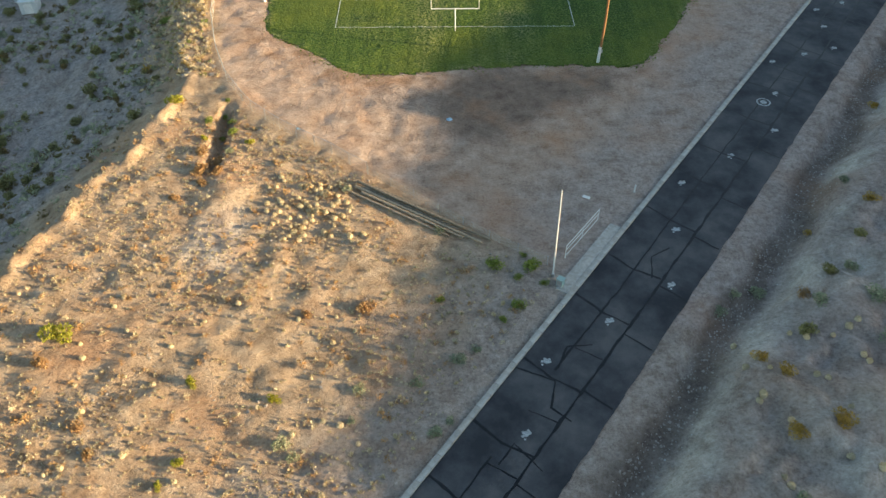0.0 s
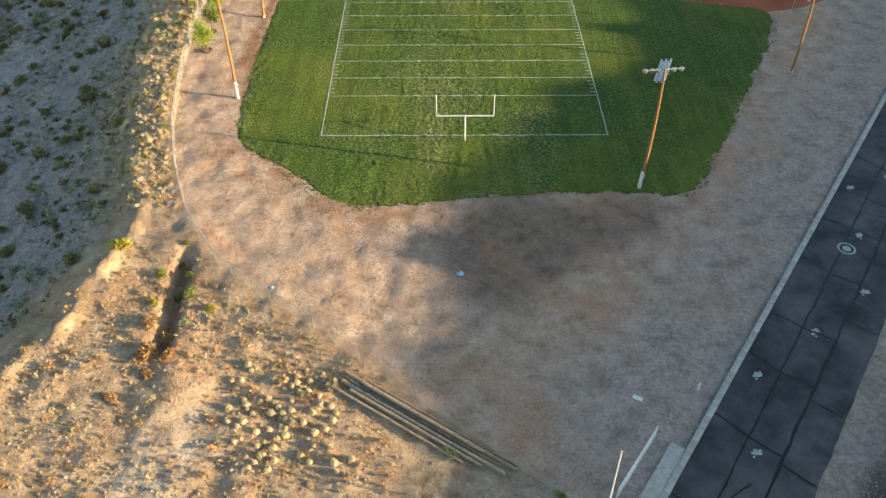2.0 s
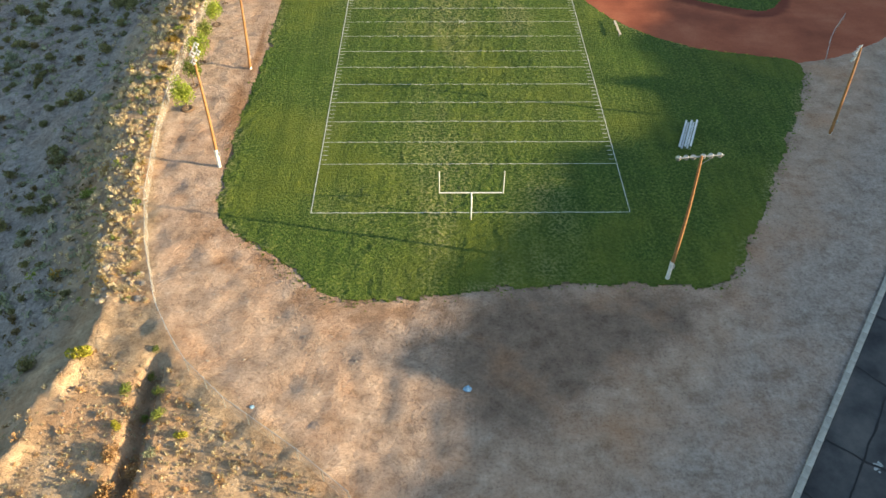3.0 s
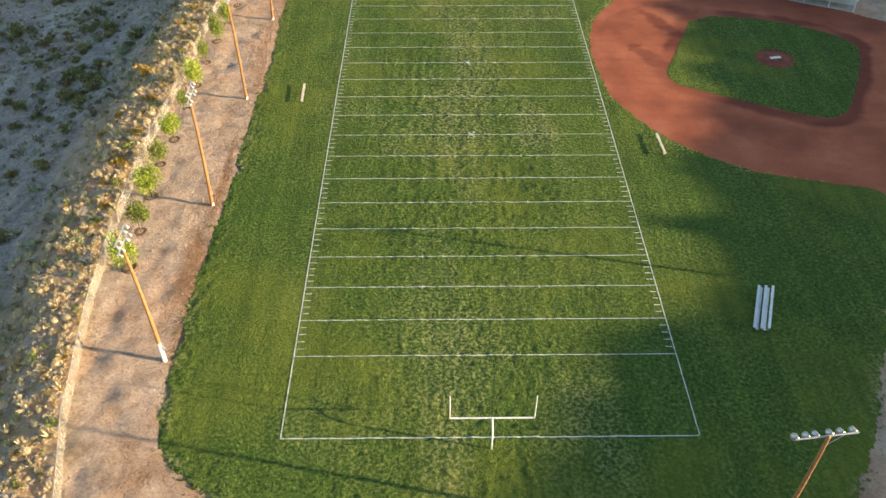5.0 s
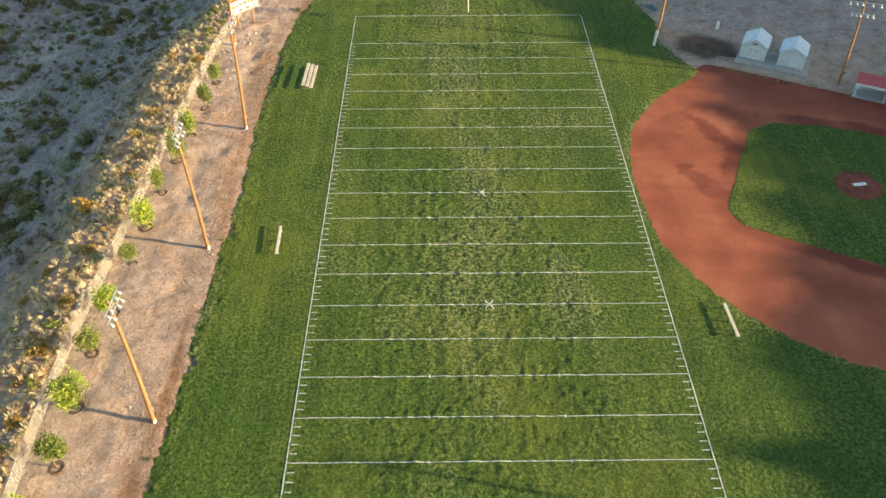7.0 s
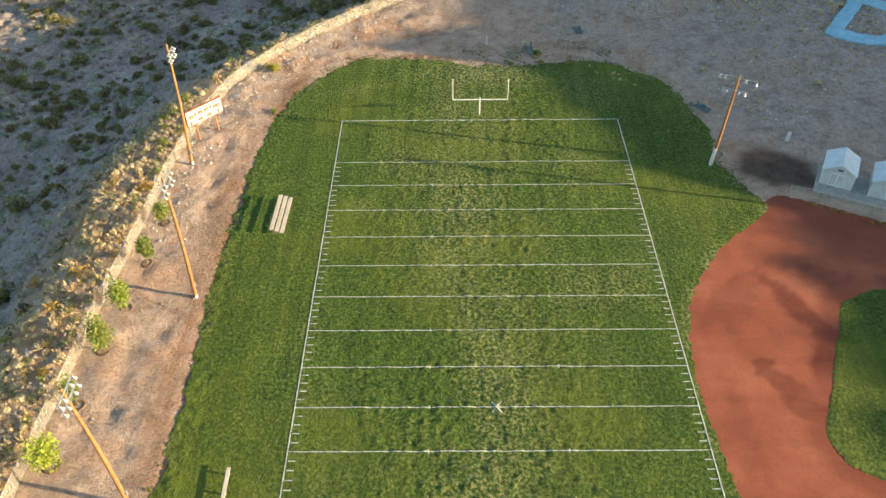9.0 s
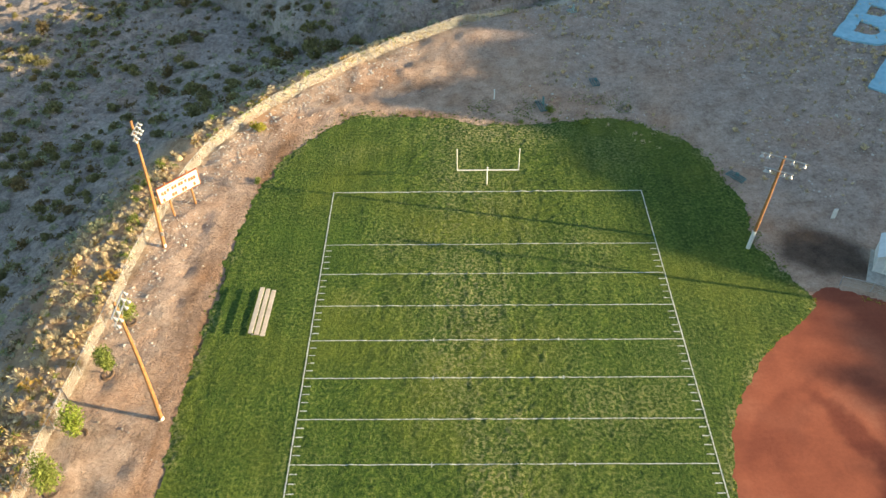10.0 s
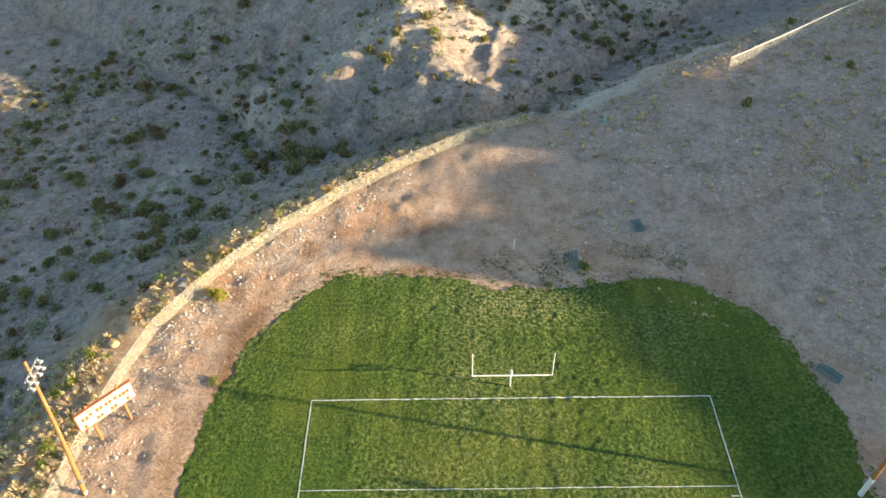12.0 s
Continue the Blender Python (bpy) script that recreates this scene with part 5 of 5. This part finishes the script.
for kind, x, y, w in (("yellow", -39.2, -61.0, 3.0), ("yellow", -25, -66.6, 1.4), ("yellow", -17.2, -68.4, 1.4), ("yellow", -24.4, -75.0, 1.3), ("yellow", -25.4, -77, 1.0), ("bright", -2.2, -56.4, 1.1),
                      ("yellow", -37.6, -21.0, 2.5), ("yellow", -26.1, -29.7, 1.3), ("bright", -46.0, 5.5, 2.2), ("creosote", -44.3, -20.0, 2.4), ("creosote", -43.6, -10.5, 1.4), ("creosote", -46.5, -6.8, 1.3), ("creosote", -49, -4.3, 1.2),
                      ("bright", -32.4, -24.5, 1.6), ("bright", -28.6, -27.4, 1.5), ("yellow", -32.2, -28.5, 1.3), ("rust", -32.0, -31.5, 2.0), ("rust", -28.8, -35.6, 2.0), ("sage", -28.4, -31.2, 1.2), ("rust", -31.0, -35.2, 2.8), ("rust", -29.5, -33.0, 2.2), ("rust", -30.5, -37.5, 1.8), ("rust", -33.2, -40.2, 1.7), ("rust", -39.5, -64.5, 2.2), ("rust", -34, -71.6, 1.5), ("rust", -32.2, -74, 1.6), ("rust", -10.0, -57.2, 2.0),
                      ("rust", -15.5, -58.4, 1.5), ("bright", 3.4, -51.6, 2.2), ("bright", 7.4, -51.8, 2.2), ("bright", 5.4, -57.2, 1.8), ("bright", 5.8, -53.4, 1.2), ("bright", 8.4, -54.2, 1.1), ("bright", 3.9, -59.0, 1.1), ("bright", 6.6, -50.2, 1.0),
                      ("sage", -0.6, -64.2, 1.8), ("sage", 1.0, -63.0, 1.2), ("sage", -4.5, -66.8, 1.4), ("sage", -2.8, -72, 1.5), ("sage", -1.4, -70.8, 1.1), ("sage", -14.8, -74.2, 1.3), ("sage", -15.9, -73.0, 1.7), ("sage", -9.6, -67.3, 1.4), ("sage", -10.2, -70.8, 0.9),
                      ("bright", -29.5, -24.6, 1.3), ("bright", -31.0, -22.3, 1.3), ("bright", -30.3, -26.9, 1.2), ("bright", -30.9, -19.8, 1.0), ("sage", -13.2, -38.8, 1.3), ("sage", -2.5, -46.3, 1.4), ("bright", -8.6, -40.4, 1.0),
                      ("gold", -47.5, 51.5, 2.0), ("gold", -43.6, 46.2, 2.4), ("gold", -43.6, 40.1, 2.6), ("gold", -46.4, 62, 3.0), ("gold", -44, 54.3, 2.2), ("gold", -48.6, 47.4, 1.5), ("gold", -43.2, 31.7, 1.6), ("gold", -44.5, 36.3, 1.4), ("gold", -42.8, 68, 1.4),
                      ("sage", -44.3, 25.8, 2.0), ("bright", -43.4, 28.8, 1.6), ("sage", -54.5, 75.5, 3.6), ("creosote", -56.5, 67.5, 4.2), ("creosote", -57.2, 62, 3.2), ("creosote", -63.8, 74, 3.4), ("creosote", -61.8, 67, 3.2), ("creosote", -62.5, 91, 2.6),
                      ("bright", -40.5, 115.2, 1.8), ("bright", -41.5, 112.2, 1.6), ("bright", -42.4, 111.0, 1.5), ("bright", -41, 105, 1.6), ("bright", -40.8, 103.2, 1.3), ("yellow", -29.6, 122.9, 2.2), ("bright", -41.6, 108.4, 1.2), ("sage", -45, 104, 2.6), ("bright", 9.0, 126.6, 1.7),
                      ("bright", -27.8, 112.0, 1.2), ("bright", 9.4, 124.6, 1.0), ("bright", 13.5, 124.0, 1.6), ("bright", 5.0, 124.2, 1.0), ("creosote", 33.3, 153.2, 2.2), ("creosote", 44.6, 172, 1.8), ("creosote", 49, 160.5, 1.7), ("creosote", 46.6, 162, 1.2),
                      # East of the road the gold kind carries warm sunlight in its leaf colour.
                      ("gold", 28.2, -67.6, 1.8), ("gold", 27.2, -73.6, 2.0), ("gold", 30.9, -73.2, 2.2), ("gold", 44.5, -44.8, 1.8), ("sage", 43.8, -40.1, 1.5), ("sage", 34.0, -59.4, 2.0), ("sage", 39.7, -58.8, 2.6), ("sage", 38.6, -64.2, 2.2), ("sage", 25.9, -57.6, 1.6),
                      ("creosote", 36.5, -55, 1.8), ("creosote", 32, -62.5, 2.0), ("gold", 55.5, -21.8, 1.6), ("creosote", 41.5, -50, 1.6), ("gold", 26.8, -65.3, 1.7), ("sage", 30.5, -55.0, 1.8), ("sage", 27.6, -55.6, 1.3), ("rust", 33.2, -57.5, 1.6), ("gold", 38, -47, 1.2)):
    shrub(kind, x, y, w)
for x, y, w in ((-67.5, 130.4, 2.6), (-71, 157.6, 2.6), (-83, 167.5, 2.8), (-70.7, 169.5, 2.5), (-61.3, 159.5, 2.6), (-50.4, 159.2, 2.8), (-48.1, 151.2, 3.0), (-52.7, 162.4, 2.6), (-34.8, 161.0, 3.0), (-29.1, 163.2, 3.6), (-60.4, 128.8, 2.2), (-57.4, 133.3, 2.6), (-74.4, 140.1, 2.4),
                (-69, 121.9, 2.2), (-55, 140.6, 2.4), (-69.7, 145.2, 2.4), (-49.6, 138, 2.8), (-43.7, 144.7, 3.2), (-29.3, 168.3, 2.2), (-33.2, 152.8, 3.4), (-27.5, 158.4, 4.6), (-42.9, 189.8, 2.4), (-51.2, 170.4, 2.2), (-51.6, 134.2, 2.6), (-46, 129.4, 2.4), (-37.2, 138.5, 2.8), (-41.1, 138, 2.4), (-42.9, 142.3, 2.2), (-47.4, 150.6, 3.4), (-39.2, 148, 2.6), (-15.6, 166.0, 1.6), (-33.1, 176.6, 2.0), (-24, 156, 3.8), (-20.5, 157.5, 2.8)):
    shrub("creosote", x, y, w)
for _ in range(250):
    x, y = prng.uniform(-100, -50), prng.uniform(-30, 205)
    if y > 120 and x < -42:
        pass
    elif -bank_at(x, y) < 9:
        continue
    if grain(np.array([x]), np.array([y]), 22, 2, 13)[0] < -0.35:
        continue
    shrub(prng.choice(("creosote", "creosote", "creosote", "creosote", "sage")), x, y, prng.uniform(1.1, 3.0), prng.uniform(0.8, 1.1))
for _ in range(75):
    x, y = prng.uniform(-48, 60), prng.uniform(163, 220)
    if -bank_at(x, y) < 7:
        continue
    # Within the sunlit part of the spur some shrubs take the sun-coloured leaf.
    shrub(prng.choice(("creosote", "creosote", "sage", "yellow" if y < 190 and -25 < x < 5 else "creosote")), x, y, prng.uniform(0.9, 2.2))
for _ in range(26):
    x, y = prng.uniform(22, 66), prng.uniform(-82, -6)
    if to_road(x, y)[1] < ROAD_W + 8:
        continue
    shrub(prng.choice(("creosote", "sage", "gold", "rust")), x, y, prng.uniform(0.8, 1.8))

# young trees along the fence
TREE = []
for sd in (5, 6, 7):
    r = random.Random(sd)
    bm = rod(B(), (0, 0, -0.1), (0.03, 0.02, 1.3), 0.06, 0.045, 8)
    for k in range(7):
        a = 6.28 * k / 7 + r.uniform(-0.3, 0.3)
        z0 = r.uniform(0.8, 1.5)
        rod(bm, (0.02, 0.02, z0), (math.cos(a) * r.uniform(0.4, 0.8), math.sin(a) * r.uniform(0.4, 0.8), z0 + r.uniform(0.7, 1.4)), 0.03, 0.008, 6)
    rod(bm, (0.03, 0.02, 1.3), (0.05, 0.0, 2.6), 0.04, 0.01, 6)
    trunk = bpy.data.meshes.new("trunk")
    bm.to_mesh(trunk)
    bm.free()
    trunk.materials.append(BARK)
    v, f = leaves(1300, 1.15, 2.3, 0.12, sd + 100, 0.0, 0.3, 10)
    v[:, 2] += 0.75
    TREE.append((trunk, plant_mesh("crown", v, f, BRIGHT_LEAF), plant_mesh("crown", v, f, LIME_LEAF)))
basin = bpy.data.meshes.new("watering_basin")
bm = B()
prof = ((0.2, -0.02), (0.36, 0.06), (0.5, 0.08), (0.66, -0.04))
rings = [[bm.verts.new((q * math.cos(a), q * math.sin(a), z)) for a in np.linspace(0, 2 * math.pi, 19)[:-1]] for q, z in prof]
for p, q in zip(rings, rings[1:]):
    for i in range(18):
        bm.faces.new((p[i], q[i], q[(i + 1) % 18], p[(i + 1) % 18]))
bm.faces.new(rings[0])
bm.to_mesh(basin)
bm.free()
basin.materials.append(mottled("damp_earth", (0.10, 0.06, 0.035), (0.20, 0.13, 0.085), 4.0))
for i, (x, y, s_) in enumerate(((-37.3, 21.4, 1.15), (-37.7, 27.2, 1.0), (-38.1, 33.4, 1.2), (-38.6, 39.7, 0.9), (-38.2, 45.0, 1.05), (-38.3, 52.3, 0.75), (-38.3, 58.2, 1.1), (-38.1, 64.4, 0.85), (-37.9, 70.9, 1.05), (-37.3, 76.3, 0.95), (-37.0, 83.0, 0.9), (-36.6, 89.5, 0.8))):
    tr = empty("young_tree", Matrix.LocRotScale((x, y, ground_at(x, y) - 0.02), Euler((0, 0, i * 1.3)), (s_ * 1.25, s_ * 1.25, s_ * 1.25)), "young leafy tree planted in a round watering basin", "tree", "young trees along the fence")
    tk, c1, c2 = TREE[i % 3]
    for nm, me_ in (("trunk", tk), ("crown", c2 if i in (0, 2, 4, 6, 9) else c1), ("watering_basin", basin)):
        o = new(nm, me_)
        o.parent = tr

# dry bunch grass: the nearest as things, the rest as one growth
def tuft_mesh(seed):
    v, f = blades(110, 0.5, 0.62, 0.03, seed)
    v, f = v.tolist(), [list(q) for q in f]
    r, o = random.Random(seed), len(v)
    for i in range(5):
        for k in range(10):
            a, e = 6.283 * k / 10, 1.5 * i / 4
            q = 0.40 * r.uniform(0.85, 1.15)
            v.append([q * math.cos(a) * math.cos(e), q * math.sin(a) * math.cos(e), 0.02 + 1.05 * q * math.sin(e)])
    f += [[o + i * 10 + k, o + i * 10 + (k + 1) % 10, o + i * 10 + 10 + (k + 1) % 10, o + i * 10 + 10 + k] for i in range(4) for k in range(10)]
    return plant_mesh("tuft", v, f, STRAW)


TUFT = [tuft_mesh(s_) for s_ in (1, 2, 3)]


def tuft(x, y, size):
    o = new("grass_tuft", prng.choice(TUFT))
    o.matrix_basis = place(x, y, None, prng.uniform(0, 6.28), size)
    tagged(o, "round tuft of dry straw-coloured bunch grass", "grass tuft", "dry grass tufts")


for _ in range(80):
    f, g_ = prng.uniform(0, 1), prng.uniform(0, 1)
    x, y = -22.5 + 10.5 * f + prng.gauss(0, 0.6), -39 - 9.5 * g_ + prng.gauss(0, 0.5) + 3.0 * (1 - f)
    tuft(x, y, prng.uniform(0.5, 0.9))
for _ in range(170):
    y = prng.uniform(-6, 118)
    b_x = float(np.interp(y, [p[1] for p in FENCE[4:17]], [p[0] for p in FENCE[4:17]]))
    tuft(b_x - prng.uniform(1.2, 8.5), y, prng.uniform(0.5, 1.25))
for _ in range(45):
    tuft(prng.uniform(-46, -8), prng.uniform(-80, -52), prng.uniform(0.4, 0.85))
for _ in range(40):
    tuft(prng.uniform(24, 44), prng.uniform(-82, -62), prng.uniform(0.5, 1.0))


def scatter(name, count, pick, proto, mat, label, category, sizes):
    vs, fs, off = [], [], 0
    made = 0
    while made < count:
        x, y = pick()
        if x is None:
            continue
        made += 1
        v, f = proto[made % len(proto)]
        s_ = prng.uniform(*sizes) * (1 if prng.random() < 0.85 else 1.7)
        a = prng.uniform(0, 6.28)
        c_, n_ = math.cos(a) * s_, math.sin(a) * s_
        w = np.stack([v[:, 0] * c_ - v[:, 1] * n_, v[:, 0] * n_ + v[:, 1] * c_, v[:, 2] * s_], 1)
        vs.append((w, x, y))
        fs += [[i + off for i in q] for q in f]
        off += len(v)
    zs = [ground_at(p[1], p[2]) for p in vs]
    allv = np.concatenate([w + np.array([x, y, z]) for (w, x, y), z in zip(vs, zs)])
    o = raw(name, allv, fs, mat)
    return tagged(o, label, category, kind="stuff")


def pebble(seed):
    bm = B()
    bmesh.ops.create_icosphere(bm, subdivisions=1, radius=0.5)
    r = random.Random(seed)
    v = np.array([[c * r.uniform(0.75, 1.25) for c in p.co] for p in bm.verts]) * np.array([1, 0.8, 0.6])
    f = [[q.index for q in p.verts] for p in bm.faces]
    bm.free()
    return v, f


PEBBLES = [pebble(i) for i in range(5)]
SMALL_TUFTS = [(v, [list(q) for q in f]) for v, f in (blades(16, 0.5, 0.5, 0.05, s_) for s_ in (7, 8, 9))]
LOW_BRUSH = [(v, [list(q) for q in f]) for v, f in (leaves(26, 0.6, 0.4, 0.13, s_, 0.04) for s_ in (1, 2, 3))]


def in_south():
    x, y = prng.uniform(-60, 12), prng.uniform(-92, -14)
    p = (np.array([x]), np.array([y]))
    if fence_at(x, y) > -1.0 or bank_at(x, y) < -2 or to_road(x, y)[1] < -60 or to_road(x, y)[1] > -2.5:
        return None, None
    if grain(*p, 9, 3, 131)[0] < prng.uniform(-0.9, 0.3):
        return None, None
    return x, y


def on_bank():
    y = prng.uniform(-14, 150)
    if y < 118:
        b_x = float(np.interp(y, [p[1] for p in FENCE[4:17]], [p[0] for p in FENCE[4:17]]))
        return b_x - 0.8 - abs(prng.gauss(0, 5.0)), y
    f = prng.uniform(0, 1)
    i = prng.randint(17, 22)
    a, b = Vector(FENCE[i]), Vector(FENCE[i + 1])
    d = (b - a).normalized()
    q = a + (b - a) * f + Vector((-d.y, d.x)) * (0.6 + abs(prng.gauss(0, 2.5)))
    return q.x, q.y


def in_wash():
    x, y = prng.uniform(-105, 40), prng.uniform(-60, 215)
    d = -bank_at(x, y)
    if d < 3 or d > 75 or grain(np.array([x]), np.array([y]), 12, 3, 141)[0] < prng.uniform(-0.8, 0.6):
        return None, None
    return x, y


def on_slope():
    x, y = prng.uniform(5, 75), prng.uniform(106, 195)
    p = (np.array([x]), np.array([y]))
    if bank_at(x, y) < 1 or 0.8 * (y - 113) + 0.5 * (x - 22) < 4 or grain(*p, 14, 3, 151)[0] < prng.uniform(-0.5, 0.7):
        return None, None
    return x, y


def on_track():
    i = prng.randint(3, 21)
    a, b = Vector(FENCE[i]), Vector(FENCE[i + 1])
    d = (b - a).normalized()
    q = a + (b - a) * prng.uniform(0, 1) + Vector((d.y, -d.x)) * prng.uniform(0.5, 14)
    if turf_at(q.x, q.y) > -0.4:
        return None, None
    return q.x, q.y


def far_rubble():
    f = prng.uniform(0, 1)
    i = prng.randint(14, 20)
    a, b = Vector(FENCE[i]), Vector(FENCE[i + 1])
    d = (b - a).normalized()
    q = a + (b - a) * f + Vector((d.y, -d.x)) * (0.5 + abs(prng.gauss(0, 2.2)))
    return q.x, q.y


def beside_road():
    s_, w = prng.uniform(-20, 110), ROAD_W + 3.0 + abs(prng.gauss(0, 2.6))
    return road_at(s_, w)


def deep_wash():
    x, y = in_wash()
    if x is None or bank_at(x, y) > -9:
        return None, None
    return x, y


BIG_SHRUBS = [(v, [list(q) for q in f]) for v, f in (leaves(230, 1.0, 0.85, 0.17, s_) for s_ in (91, 92, 93))]
scatter("wash_shrubs", 620, deep_wash, BIG_SHRUBS, CREOSOTE, "many olive desert shrubs over the shaded wash", "shrubs", (0.4, 1.25))
scatter("brown_wash_shrubs", 300, deep_wash, BIG_SHRUBS, BROWN_LEAF, "many brown half-dry shrubs over the shaded wash", "shrubs", (0.4, 1.1))
scatter("wash_low_brush", 3000, in_wash, LOW_BRUSH, BROWN_LEAF, "low dark brush over the wash", "brush", (0.5, 1.3))
scatter("dry_grass", 4200, in_south, SMALL_TUFTS, STRAW, "sparse dry straw grass over the tan pad", "dry grass", (0.2, 0.55))
scatter("low_brush", 800, in_south, LOW_BRUSH, RUST_LEAF, "low rusty brush over the tan pad", "brush", (0.3, 0.9))
scatter("pale_tufts", 900, in_south, LOW_BRUSH, STRAW, "pale dry grass clumps over the tan pad", "dry grass", (0.25, 0.6))
scatter("gravel", 2200, in_south, PEBBLES, ROCK, "loose stones on the tan pad", "gravel", (0.08, 0.28))
scatter("bank_grass", 1500, on_bank, SMALL_TUFTS, STRAW, "dry grass along the bank outside the fence", "dry grass", (0.5, 1.2))
scatter("bank_straw", 900, on_bank, LOW_BRUSH, STRAW, "pale dry clumps along the bank", "dry grass", (0.4, 0.9))
scatter("bank_gold", 130, on_bank, LOW_BRUSH, GOLD_LEAF, "low golden brush along the bank", "brush", (0.5, 1.4))
scatter("bank_brush", 350, on_bank, LOW_BRUSH, BRIGHT_LEAF, "low green growth along the bank", "brush", (0.5, 1.1))
scatter("bank_rocks", 1300, on_bank, PEBBLES, ROCK, "loose rocks along the bank", "rocks", (0.2, 0.75))
scatter("wash_rocks", 5200, in_wash, PEBBLES, ROCK, "scattered stones over the wash", "rocks", (0.2, 0.7))
scatter("wash_scrub", 4200, in_wash, LOW_BRUSH, SAGE_LEAF, "low grey scrub over the wash", "scrub", (0.5, 1.5))
scatter("slope_grass", 2600, on_slope, SMALL_TUFTS, STRAW, "sparse pale tufts on the gravel slope", "dry grass", (0.35, 0.85))
scatter("slope_stones", 3200, on_slope, PEBBLES, PALE_ROCK, "pale stones on the gravel slope", "gravel", (0.1, 0.34))
scatter("track_stones", 700, on_track, PEBBLES, ROCK, "small stones on the dirt track", "gravel", (0.06, 0.22))
scatter("rubble", 900, far_rubble, PEBBLES, PALE_ROCK, "pale rubble on the track below the scoreboard", "rubble", (0.08, 0.3))
scatter("road_verge_stones", 3000, beside_road, PEBBLES, ROCK, "stones in the ditch beside the road", "gravel", (0.06, 0.24))


def turf_rim():
    i = prng.randrange(len(TURF_EDGE))
    a, b = Vector(TURF_EDGE[i]), Vector(TURF_EDGE[(i + 1) % len(TURF_EDGE)])
    q = a + (b - a) * prng.uniform(0, 1)
    if -34 < q.x and 30 < q.y < 96 and q.x > 0:
        return None, None
    wide = 0.4 if q.x < -22 else 0.6
    q += Vector((prng.gauss(0.2 if q.x < -22 else 0, wide), prng.gauss(0, wide)))
    return q.x, q.y


GREEN_BLADES = [(v, [list(q) for q in f]) for v, f in (blades(16, 0.5, 0.3, 0.05, s_) for s_ in (17, 18, 19))]
scatter("turf_rim_grass", 2600, turf_rim, GREEN_BLADES, TURF_LEAF, "ragged longer grass along the turf edge", "grass", (0.16, 0.42))
scatter("ditch_chips", 500, beside_road, PEBBLES, PALE_ROCK, "pale stone chips in the ditch beside the road", "gravel", (0.05, 0.17))


def clay_rim():
    i = prng.randrange(len(CLAY_EDGE))
    a, b = Vector(CLAY_EDGE[i]), Vector(CLAY_EDGE[(i + 1) % len(CLAY_EDGE)])
    q = a + (b - a) * prng.uniform(0, 1)
    if q.x > 46 or q.y > 92:
        return None, None
    q += Vector((prng.gauss(-0.2, 0.16), prng.gauss(0, 0.16)))
    return q.x, q.y


def north_weeds():
    x, y = prng.uniform(-2, 20), prng.gauss(126.6, 1.6)
    if turf_at(x, y) > 0.3 or grain(np.array([x]), np.array([y]), 3, 2, 161)[0] < 0.1:
        return None, None
    return x, y


scatter("clay_rim_grass", 1500, clay_rim, GREEN_BLADES, YELLOW_LEAF, "yellowing longer grass along the clay edge", "grass", (0.25, 0.5))
scatter("north_weeds", 700, north_weeds, GREEN_BLADES, TURF_LEAF, "sparse green weeds on the dirt beyond the turf", "weeds", (0.12, 0.3))
